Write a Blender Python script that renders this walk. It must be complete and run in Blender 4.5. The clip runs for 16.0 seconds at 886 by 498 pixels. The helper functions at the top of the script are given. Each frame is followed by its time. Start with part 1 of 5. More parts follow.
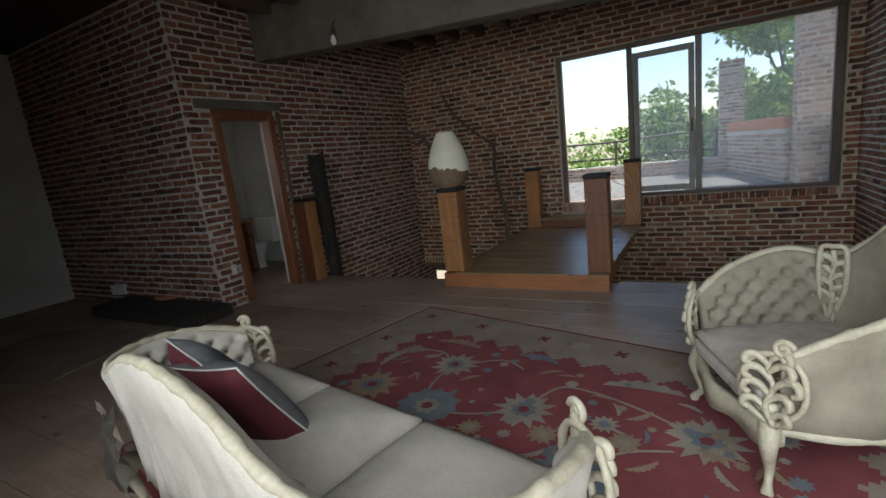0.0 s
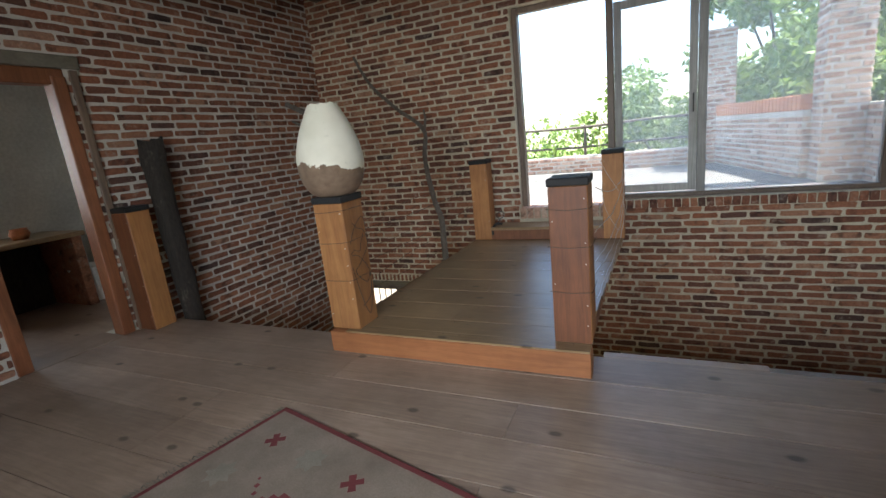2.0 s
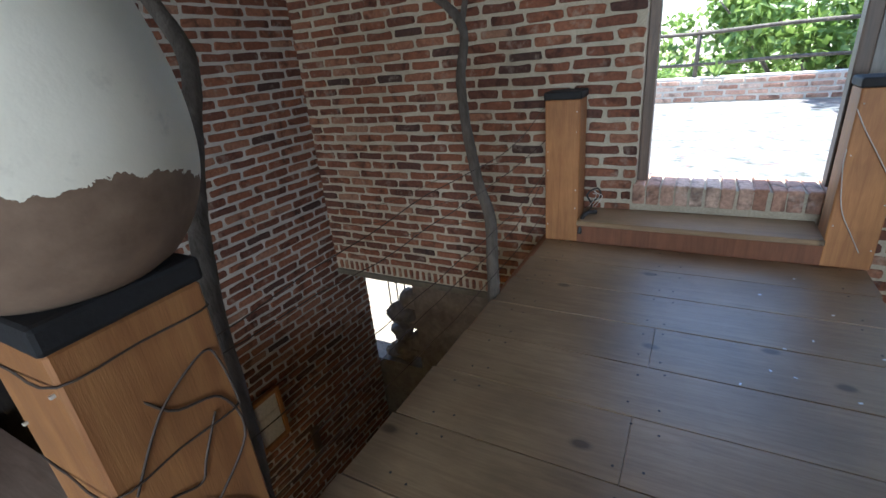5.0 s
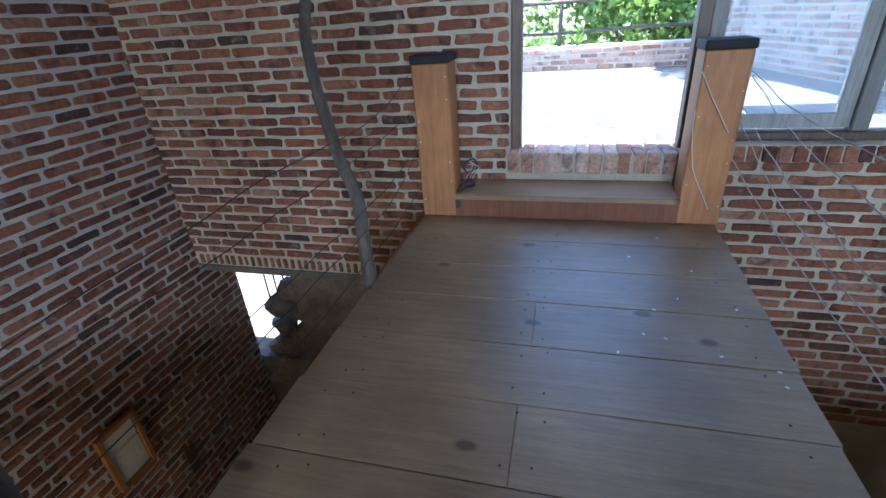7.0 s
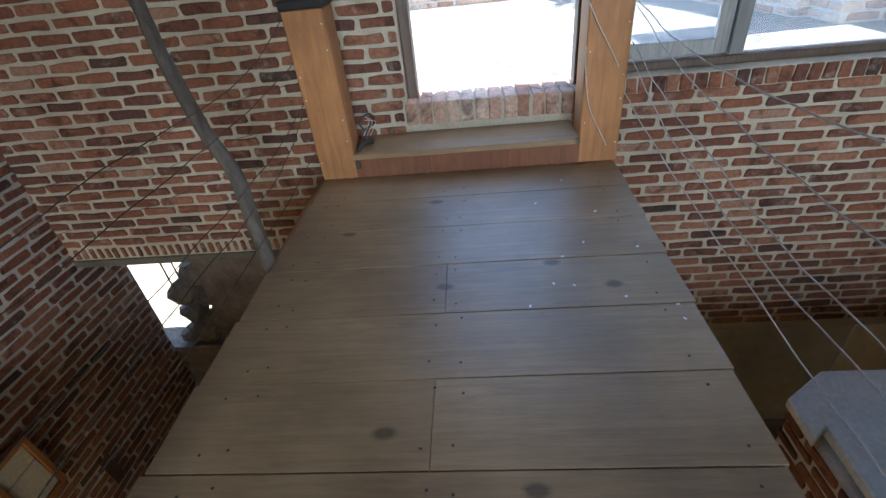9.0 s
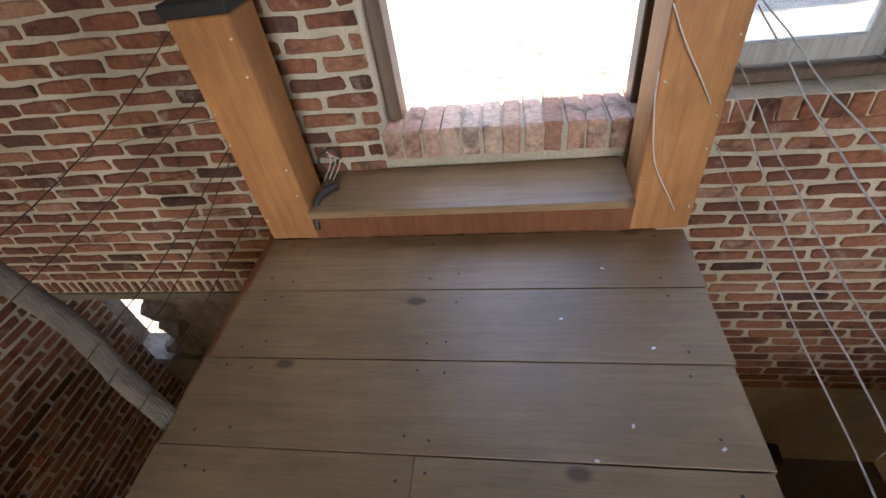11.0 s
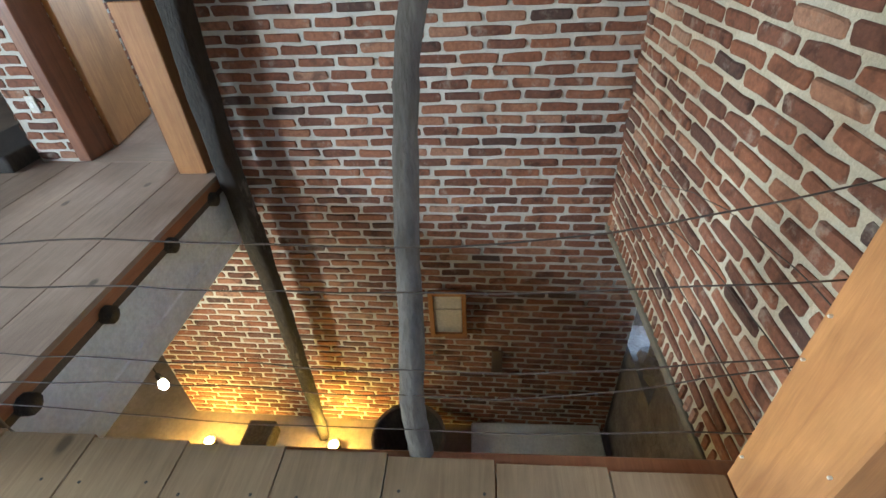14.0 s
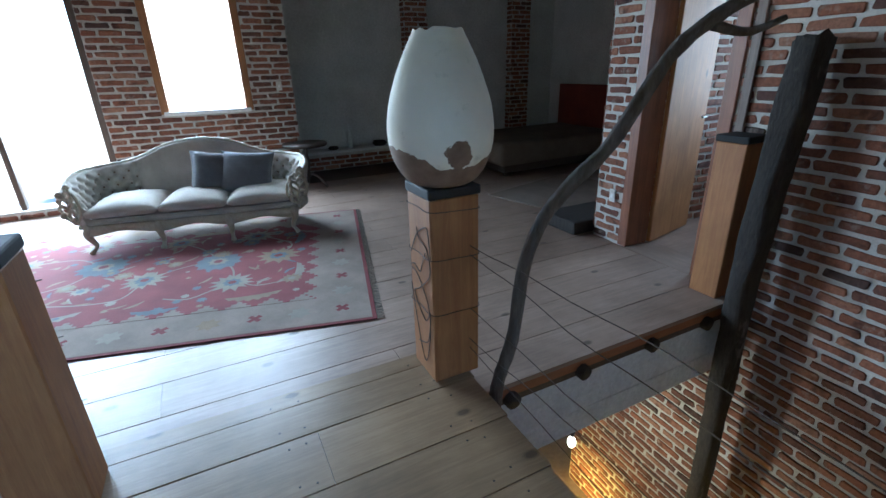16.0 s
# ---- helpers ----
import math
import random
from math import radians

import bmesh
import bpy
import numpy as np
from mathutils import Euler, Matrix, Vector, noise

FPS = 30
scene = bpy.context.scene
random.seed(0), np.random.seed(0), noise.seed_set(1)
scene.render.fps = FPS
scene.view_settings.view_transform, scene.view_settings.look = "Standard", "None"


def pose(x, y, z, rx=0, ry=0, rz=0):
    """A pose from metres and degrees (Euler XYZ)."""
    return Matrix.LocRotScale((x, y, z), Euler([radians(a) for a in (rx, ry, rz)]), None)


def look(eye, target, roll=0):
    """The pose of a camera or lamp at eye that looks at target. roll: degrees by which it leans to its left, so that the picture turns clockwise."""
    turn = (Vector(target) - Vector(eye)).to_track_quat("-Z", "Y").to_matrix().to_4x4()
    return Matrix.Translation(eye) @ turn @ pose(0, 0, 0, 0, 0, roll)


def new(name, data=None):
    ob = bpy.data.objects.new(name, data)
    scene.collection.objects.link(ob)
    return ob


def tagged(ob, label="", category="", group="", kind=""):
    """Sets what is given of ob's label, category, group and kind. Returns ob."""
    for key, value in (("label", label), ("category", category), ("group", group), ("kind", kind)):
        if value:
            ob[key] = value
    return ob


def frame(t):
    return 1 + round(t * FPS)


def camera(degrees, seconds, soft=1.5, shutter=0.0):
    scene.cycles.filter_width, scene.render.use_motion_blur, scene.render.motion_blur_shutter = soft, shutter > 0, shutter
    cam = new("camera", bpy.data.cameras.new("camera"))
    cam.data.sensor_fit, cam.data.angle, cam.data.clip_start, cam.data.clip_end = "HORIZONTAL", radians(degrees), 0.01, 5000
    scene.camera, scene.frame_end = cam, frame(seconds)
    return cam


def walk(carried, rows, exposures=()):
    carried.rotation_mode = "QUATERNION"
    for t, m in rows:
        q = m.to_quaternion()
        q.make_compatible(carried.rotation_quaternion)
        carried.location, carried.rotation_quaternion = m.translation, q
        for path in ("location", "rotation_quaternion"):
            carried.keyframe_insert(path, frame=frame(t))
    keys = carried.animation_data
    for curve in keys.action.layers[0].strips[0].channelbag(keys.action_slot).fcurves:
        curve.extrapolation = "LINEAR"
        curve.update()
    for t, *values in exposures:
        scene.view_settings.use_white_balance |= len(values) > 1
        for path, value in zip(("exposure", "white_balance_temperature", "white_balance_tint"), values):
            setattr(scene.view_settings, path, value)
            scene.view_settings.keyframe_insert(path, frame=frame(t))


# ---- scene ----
cam = camera(87.9, 16.0)
PATH = [
    (0, (2.12, -7.024, 1.25), (1.162, -5.312, 0.863), -6.6),
    (0.5, (2.038, -6.589, 1.291), (1.132, -4.848, 0.909), -6.3),
    (1, (1.966, -6.055, 1.305), (1.093, -4.302, 0.898), -6.2),
    (1.5, (1.909, -5.536, 1.275), (1.073, -3.774, 0.833), -5.9),
    (2, (1.729, -5.06, 1.208), (0.901, -3.299, 0.748), -6.2),
    (2.5, (1.606, -4.546, 1.217), (0.75, -2.813, 0.701), -5.9),
    (3, (1.395, -4.129, 1.198), (0.543, -2.405, 0.649), -5.6),
    (3.5, (1.093, -3.76, 1.199), (0.248, -2.038, 0.631), -5.4),
    (4, (0.975, -3.348, 1.161), (0.065, -1.673, 0.555), -4.7),
    (4.2, (0.891, -3.216, 1.196), (-0.04, -1.571, 0.543), -4.5),
    (6.3, (0.474, -2.563, 1.152), (-0.301, -0.934, 0.288), -3.6),
    (6.5, (0.521, -2.562, 1.139), (-0.158, -0.9, 0.259), -3.5),
    (7, (0.627, -2.571, 1.127), (0.143, -0.857, 0.217), -4.3),
    (7.5, (0.678, -2.589, 1.123), (0.35, -0.863, 0.168), -5.0),
    (8, (0.683, -2.617, 1.118), (0.451, -0.898, 0.122), -5.0),
    (8.5, (0.693, -2.575, 1.133), (0.521, -0.881, 0.083), -5.6),
    (8.7, (0.693, -2.52, 1.126), (0.531, -0.845, 0.045), -6.2),
    (10.8, (0.783, -1.507, 1.216), (0.539, -0.048, -0.131), -9.4),
    (11, (0.827, -1.388, 1.222), (0.515, 0.054, -0.128), -9.6),
    (11.5, (0.77, -1.141, 1.208), (0.214, 0.228, -0.14), -9.3),
    (12, (0.588, -0.849, 1.238), (-0.276, 0.32, -0.135), -10.2),
    (12.5, (0.488, -0.679, 1.233), (-0.674, 0.264, -0.094), -9.2),
    (13, (0.392, -0.576, 1.223), (-1.02, 0.025, -0.058), -9.2),
    (13.5, (0.341, -0.545, 1.229), (-1.212, -0.316, -0.01), -7.7),
    (14, (0.448, -0.635, 1.207), (-1.154, -0.79, 0.021), -3.5),
    (14.5, (0.491, -0.672, 1.196), (-1.052, -1.285, 0.08), -3.6),
    (15, (0.556, -0.735, 1.275), (-0.771, -1.815, 0.239), -3.1),
    (15.5, (0.607, -0.744, 1.318), (-0.403, -2.211, 0.409), -3.0),
    (16, (0.65, -0.797, 1.378), (-0.18, -2.461, 0.642), -1.6),
]
walk(cam, [(t, look(eye, target, roll)) for t, eye, target, roll in PATH], exposures=((0.0,1.1,6400,7),(0.5,2.3,6500,10),(1.0,2.5,6600,11),(2.0,2.35,6400,8),(3.0,2.0,6200,6),(4.2,2.2,6100,8),(6.3,2.65,5000,8),(8.7,2.75,5600,6),(10.8,2.95,6800,14),(11.4,2.85,6900,15),(12.0,2.05,6700,14),(12.5,2.2,6100,10),(13.0,3.1,6200,8),(13.5,3.65,6000,3),(14.0,4.05,5700,0),(14.5,3.9,5300,-4),(15.0,3.55,5000,-6),(15.5,3.15,4800,-5),(16.0,3.1,4900,1)))

# ---- light ----
world = bpy.data.worlds.new("sky")
scene.world = world
world.use_nodes = True
wn = world.node_tree
wn.nodes.clear()
sky = wn.nodes.new("ShaderNodeTexSky")
sky.sky_type = "NISHITA"
sky.sun_disc = False
sky.sun_elevation = radians(68)
sky.sun_rotation = radians(86)
bg = wn.nodes.new("ShaderNodeBackground")
bg.inputs["Strength"].default_value = 0.15
wout = wn.nodes.new("ShaderNodeOutputWorld")
wn.links.new(sky.outputs[0], bg.inputs[0])
wn.links.new(bg.outputs[0], wout.inputs[0])
sun = new("sun", bpy.data.lights.new("sun", "SUN"))
sun.data.energy = 5.0
sun.data.angle = radians(0.5)
sun.data.color = (1.0, 0.95, 0.87)
sun.matrix_world = look((20 * math.sin(radians(86)) * 0.404, 20 * math.cos(radians(86)) * 0.404, 20), (0, 0, 0))


# ---- materials ----
class Mat:
    """A node material with short calls."""

    def __init__(self, name, rough=0.7, metal=0.0):
        self.m = bpy.data.materials.new(name)
        self.m.use_nodes = True
        self.t = self.m.node_tree
        self.b = self.t.nodes["Principled BSDF"]
        self.b.inputs["Roughness"].default_value = rough
        self.b.inputs["Metallic"].default_value = metal

    def node(self, kind, **values):
        n = self.t.nodes.new(kind)
        for k, v in values.items():
            n.inputs[k.replace("_", " ")].default_value = v
        return n

    def link(self, a, b):
        self.t.links.new(a, b)

    def coord(self, scale=(1, 1, 1), local=True):
        c = self.t.nodes.new("ShaderNodeTexCoord") if local else self.t.nodes.new("ShaderNodeNewGeometry")
        mp = self.t.nodes.new("ShaderNodeMapping")
        mp.inputs["Scale"].default_value = scale
        self.link(c.outputs["Object"] if local else c.outputs["Position"], mp.inputs["Vector"])
        return mp.outputs[0]

    def noise(self, scale, detail=4.0, rough=0.6, stretch=(1, 1, 1), local=True, warp=0.0):
        n = self.node("ShaderNodeTexNoise", Scale=scale, Detail=detail, Roughness=rough, Distortion=warp)
        self.link(self.coord(stretch, local), n.inputs["Vector"])
        return n.outputs["Fac"]

    def ramp(self, fac, stops):
        r = self.t.nodes.new("ShaderNodeValToRGB")
        e = r.color_ramp.elements
        while len(e) < len(stops):
            e.new(0.5)
        for el, (p, c) in zip(e, stops):
            el.position = p
            el.color = (*c, 1) if len(c) == 3 else c
        self.link(fac, r.inputs[0])
        return r.outputs[0]

    def mix(self, a, b, fac, kind="MIX"):
        n = self.t.nodes.new("ShaderNodeMix")
        n.data_type, n.blend_type = "RGBA", kind
        for sock, v in ((n.inputs[6], a), (n.inputs[7], b), (n.inputs[0], fac)):
            if isinstance(v, (int, float)):
                sock.default_value = v
            elif isinstance(v, tuple):
                sock.default_value = (*v, 1)
            else:
                self.link(v, sock)
        return n.outputs[2]

    def math(self, op, a, b=0.0):
        n = self.t.nodes.new("ShaderNodeMath")
        n.operation = op
        for sock, v in zip(n.inputs, (a, b)):
            if isinstance(v, (int, float)):
                sock.default_value = v
            else:
                self.link(v, sock)
        return n.outputs[0]

    def random(self):
        """A number for each object and each loose island."""
        o, g = self.t.nodes.new("ShaderNodeObjectInfo"), self.t.nodes.new("ShaderNodeNewGeometry")
        return self.math("FRACT", self.math("ADD", o.outputs["Random"], g.outputs["Random Per Island"]))

    def colour(self, c):
        if isinstance(c, tuple):
            self.b.inputs["Base Color"].default_value = (*c, 1)
        else:
            self.link(c, self.b.inputs["Base Color"])
        return self

    def bump(self, fac, strength=0.3, distance=0.01):
        n = self.node("ShaderNodeBump", Strength=strength, Distance=distance)
        self.link(fac, n.inputs["Height"])
        self.link(n.outputs[0], self.b.inputs["Normal"])
        return self

    def rough(self, fac, lo, hi):
        n = self.node("ShaderNodeMapRange", To_Min=lo, To_Max=hi)
        self.link(fac, n.inputs[0])
        self.link(n.outputs[0], self.b.inputs["Roughness"])
        return self


def brick_material(name, stops, smear=(0.46, 0.41, 0.34)):
    """Fired clay: a tone for each brick, burnt patches, grain and thin mortar smears."""
    m = Mat(name, 0.88)
    base = m.ramp(m.random(), stops)
    grain = m.noise(45, 6, 0.7, local=False)
    burn = m.noise(6.5, 3, 0.6, local=False, warp=0.5)
    blot = m.noise(9, 6, 0.72, local=False)
    c = m.mix(base, m.ramp(grain, [(0.3, (0.5, 0.46, 0.44)), (0.7, (1.3, 1.26, 1.2))]), 0.75, "MULTIPLY")
    c = m.mix(c, m.ramp(burn, [(0.33, (0.28, 0.26, 0.27)), (0.47, (1.0, 1.0, 1.0))]), 0.8, "MULTIPLY")
    c = m.mix(c, smear, m.ramp(blot, [(0.56, (0, 0, 0)), (0.74, (0.5, 0.5, 0.5))]))
    m.colour(c).bump(grain, 0.7, 0.006)
    return m.m


BRICK = brick_material("brick", [(0.0, (0.065, 0.038, 0.032)), (0.08, (0.13, 0.056, 0.038)), (0.35, (0.19, 0.077, 0.046)),
                                 (0.7, (0.25, 0.102, 0.056)), (0.93, (0.3, 0.145, 0.088)), (1.0, (0.33, 0.19, 0.13))])
BRICK_PALE = brick_material("garden_brick", [(0.0, (0.36, 0.2, 0.14)), (0.5, (0.5, 0.32, 0.24)), (1.0, (0.62, 0.48, 0.39))], (0.6, 0.57, 0.52))


def plain(name, lo, hi, scale=6.0, rough=0.8, bump=0.2, fine=60.0, stretch=(1, 1, 1), dist=0.004, metal=0.0):
    m = Mat(name, rough, metal)
    a, f = m.noise(scale, 5, 0.62, stretch), m.noise(fine, 4, 0.6, stretch)
    c = m.mix(m.ramp(a, [(0.28, lo), (0.72, hi)]), m.ramp(f, [(0.3, (0.75, 0.75, 0.75)), (0.7, (1.15, 1.15, 1.15))]), 0.6, "MULTIPLY")
    m.colour(c).bump(f, bump, dist)
    return m.m


def wood(name, dark, light, along=0, scale=1.0, rough=0.5, knots=True, spread=0.35, gloss=(0.35, 0.65)):
    """Board with grain along one local axis, knots and a tone of its own for each piece."""
    m = Mat(name, rough)
    st = [14.0, 14.0, 14.0]
    st[along] = 0.9
    gr = m.noise(2.2 * scale, 6, 0.65, tuple(st), warp=1.2)
    fine = m.noise(9 * scale, 4, 0.6, tuple(3 * s for s in st))
    c = m.ramp(gr, [(0.25, dark), (0.6, light), (0.85, tuple(min(1, 1.15 * v) for v in light))])
    c = m.mix(c, m.ramp(fine, [(0.35, (0.8, 0.78, 0.76)), (0.65, (1.08, 1.08, 1.08))]), 0.4, "MULTIPLY")
    tone = m.ramp(m.random(), [(0.0, (1 - spread,) * 3), (1.0, (1 + spread * 0.6,) * 3)])
    c = m.mix(c, tone, 1.0, "MULTIPLY")
    stain = m.noise(1.7, 4, 0.65, local=False)
    c = m.mix(c, m.ramp(stain, [(0.35, (0.62, 0.6, 0.58)), (0.65, (1.08, 1.08, 1.08))]), 0.75, "MULTIPLY")
    if knots:
        v = m.node("ShaderNodeTexVoronoi", Scale=2.1, Randomness=1.0)
        v.voronoi_dimensions = "2D" if along == 0 else "3D"
        ks = [1.0, 1.0, 1.0]
        ks[along] = 0.6
        m.link(m.coord(tuple(ks), False), v.inputs["Vector"])
        wob = m.math("ADD", v.outputs["Distance"], m.math("MULTIPLY", m.math("SUBTRACT", fine, 0.5), 0.03))
        c = m.mix(c, tuple(0.3 * d for d in dark), m.ramp(wob, [(0.028, (0.85, 0.85, 0.85)), (0.042, (0.3, 0.3, 0.3)), (0.056, (0, 0, 0))]))
    m.colour(c).bump(fine, 0.25, 0.003).rough(gr, *gloss)
    return m.m


MORTAR = plain("mortar", (0.42, 0.395, 0.345), (0.62, 0.59, 0.53), 5, 0.95, 0.7, 90, dist=0.006)
PLASTER = plain("plaster", (0.5, 0.52, 0.5), (0.7, 0.71, 0.68), 1.6, 0.9, 0.3, 30)
MORTAR_WARM = plain("warm_mortar", (0.38, 0.335, 0.25), (0.56, 0.505, 0.39), 5, 0.95, 0.8, 80, dist=0.008)
CONCRETE = plain("concrete", (0.095, 0.085, 0.062), (0.175, 0.16, 0.125), 3, 0.9, 0.4, 45)
GREY_BEAM = plain("grey_beam", (0.56, 0.59, 0.57), (0.72, 0.75, 0.72), 4, 0.9, 0.4, 40)
FLOOR_WOOD = wood("floor_boards", (0.235, 0.17, 0.13), (0.35, 0.26, 0.2), 0, 1.0, 0.45, True, 0.12, (0.34, 0.5))
DECK_WOOD = wood("deck_boards", (0.235, 0.152, 0.08), (0.33, 0.226, 0.125), 0, 1.0, 0.4, True, 0.1, (0.27, 0.42))
PINE = wood("pine", (0.28, 0.11, 0.036), (0.43, 0.2, 0.068), 2, 0.8, 0.5, True, 0.15, (0.5, 0.7))
LEAF_PINE = wood("door_pine", (0.33, 0.145, 0.05), (0.5, 0.25, 0.095), 2, 0.8, 0.5, True, 0.1, (0.55, 0.75))
DOOR_WOOD = wood("door_frame_wood", (0.15, 0.055, 0.025), (0.26, 0.1, 0.045), 2, 0.8, 0.4, True, 0.15, (0.35, 0.55))
# red-brown pine, darkened to carry the shade on backlit post fronts
RED_SHADE = wood("red_shaded_pine", (0.1, 0.032, 0.013), (0.185, 0.066, 0.026), 2, 0.8, 0.5, True, 0.12, (0.45, 0.65))
PINE_X = wood("pine_beam", (0.25, 0.09, 0.035), (0.37, 0.15, 0.06), 0, 0.8, 0.4, False, 0.15, (0.35, 0.55))
DARK_WOOD = wood("dark_wood", (0.03, 0.022, 0.018), (0.075, 0.055, 0.042), 1, 1.0, 0.7, False)
RAFTER_WOOD = wood("rafter_wood", (0.07, 0.05, 0.036), (0.15, 0.112, 0.082), 1, 1.0, 0.7, False)
CHARRED = plain("charred_wood", (0.012, 0.01, 0.009), (0.06, 0.05, 0.042), 9, 0.75, 0.9, 50, (4, 4, 1), 0.02)
BARK = plain("weathered_bark", (0.05, 0.04, 0.031), (0.145, 0.122, 0.1), 8, 0.85, 0.8, 40, (3, 3, 0.8), 0.01)
BLACK = plain("black_paint", (0.004, 0.004, 0.005), (0.012, 0.012, 0.013), 10, 0.75, 0.3, 60)
FRAME_WOOD = wood("frame_wood", (0.075, 0.05, 0.036), (0.16, 0.11, 0.078), 2, 1.0, 0.6, False)
GREY_FRAME = wood("grey_frame_wood", (0.2, 0.2, 0.195), (0.36, 0.36, 0.345), 2, 1.0, 0.6, False)
WIRE = plain("rusty_wire", (0.035, 0.025, 0.02), (0.075, 0.05, 0.035), 30, 0.7, 0.2, 80)
STRING = plain("pale_string", (0.5, 0.48, 0.44), (0.66, 0.63, 0.58), 30, 0.9, 0.2, 90)
def paving():
    m = Mat("terrace_paving", 0.9)
    base = m.ramp(m.noise(7, 5, 0.65), [(0.34, (0.035, 0.042, 0.035)), (0.46, (0.11, 0.112, 0.105)), (0.64, (0.175, 0.175, 0.168))])
    vein = m.noise(2.6, 4, 0.6, warp=0.8)
    m.colour(m.mix(base, (0.2, 0.075, 0.065), m.ramp(vein, [(0.47, (0, 0, 0)), (0.5, (0.3, 0.3, 0.3)), (0.53, (0, 0, 0))])))
    m.bump(m.noise(30, 4, 0.6), 0.5, 0.01)
    return m.m


PAVING = paving()
EARTH = plain("earth", (0.16, 0.13, 0.09), (0.28, 0.23, 0.16), 0.6, 0.95, 0.5, 12)
TERRACOTTA = plain("terracotta", (0.42, 0.15, 0.07), (0.6, 0.26, 0.13), 5, 0.8, 0.3, 40)
WHITE = plain("white_ceramic", (0.74, 0.74, 0.72), (0.84, 0.84, 0.82), 3, 0.2, 0.02, 20)
DARK_FLOOR = plain("lower_floor", (0.16, 0.13, 0.12), (0.28, 0.23, 0.21), 2, 0.6, 0.3, 25)
BUTTON = plain("stained_button", (0.16, 0.11, 0.07), (0.24, 0.18, 0.12), 30, 0.9, 0.2, 220, dist=0.001)
FABRIC = plain("cream_fabric", (0.34, 0.31, 0.26), (0.51, 0.47, 0.405), 3.5, 0.9, 0.25, 220, dist=0.002)
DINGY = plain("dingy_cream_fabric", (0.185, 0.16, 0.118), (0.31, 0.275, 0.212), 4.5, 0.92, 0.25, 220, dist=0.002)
CARVED = plain("cream_painted_carving", (0.32, 0.285, 0.205), (0.46, 0.42, 0.315), 9, 0.55, 0.4, 70)
BROWN_CLOTH = plain("brown_blanket", (0.1, 0.08, 0.06), (0.17, 0.135, 0.1), 3, 0.95, 0.4, 120)
STONE = plain("rubble_stone", (0.09, 0.072, 0.06), (0.24, 0.2, 0.165), 5, 0.9, 0.9, 22, dist=0.04)
BURGUNDY = plain("burgundy_velvet", (0.06, 0.007, 0.012), (0.11, 0.015, 0.022), 4, 0.85, 0.2, 120)
GREY_CLOTH = plain("grey_cloth", (0.075, 0.075, 0.08), (0.14, 0.14, 0.145), 4, 0.85, 0.2, 120)
CREAM_PLASTIC = plain("cream_plastic", (0.6, 0.58, 0.52), (0.68, 0.66, 0.6), 5, 0.4, 0.05, 40)
IRON = plain("black_iron", (0.02, 0.02, 0.02), (0.05, 0.045, 0.04), 12, 0.55, 0.3, 60)
RED_PANEL = plain("red_panel", (0.13, 0.02, 0.012), (0.2, 0.035, 0.02), 3, 0.7, 0.2, 60)


def glass_material():
    m = Mat("window_glass", 0.02)
    m.b.inputs["Transmission Weight"].default_value = 1.0
    m.b.inputs["IOR"].default_value = 1.12
    dirt = m.noise(3, 5, 0.6)
    m.rough(dirt, 0.0, 0.06)
    # translucent film that puts the pane's washed-out glare into the glass
    nt = m.m.node_tree
    out = [n for n in nt.nodes if n.type == "OUTPUT_MATERIAL"][0]
    haze = nt.nodes.new("ShaderNodeBsdfTranslucent")
    haze.inputs["Color"].default_value = (0.8, 0.82, 0.8, 1)
    film = nt.nodes.new("ShaderNodeMixShader")
    film.inputs[0].default_value = 0.12
    nt.links.new(m.b.outputs[0], film.inputs[1])
    nt.links.new(haze.outputs[0], film.inputs[2])
    nt.links.new(film.outputs[0], out.inputs["Surface"])
    return m.m


GLASS = glass_material()


# ---- mesh helpers ----
def obj(name, bm, material, parent=None, label="", smooth=False):
    me = bpy.data.meshes.new(name)
    bm.to_mesh(me)
    bm.free()
    for mt in material if isinstance(material, (list, tuple)) else (material,):
        me.materials.append(mt)
    if smooth:
        for p in me.polygons:
            p.use_smooth = True
    ob = new(name, me)
    if parent:
        ob.parent = parent
    if label:
        tagged(ob, label)
    return ob


def part(name, bm, material, parent, label="", smooth=False):
    return obj(name, bm, material, parent, label, smooth)


def thing(name, label, category, group="", m=None, kind=""):
    e = new(name)
    e.empty_display_size = 0.1
    if m is not None:
        e.matrix_basis = m
    return tagged(e, label, category, group, kind)


def box(x0, x1, y0, y1, z0, z1, bevel=0.0, bm=None, segs=1):
    bm = bm or bmesh.new()
    vs = bmesh.ops.create_cube(bm, size=1.0, matrix=Matrix.Translation(((x0 + x1) / 2, (y0 + y1) / 2, (z0 + z1) / 2)) @ Matrix.Diagonal((x1 - x0, y1 - y0, z1 - z0, 1)))["verts"]
    if bevel:
        es = {e for v in vs for e in v.link_edges}
        bmesh.ops.bevel(bm, geom=list(es), offset=bevel, segments=segs, affect="EDGES", profile=0.5)
    return bm


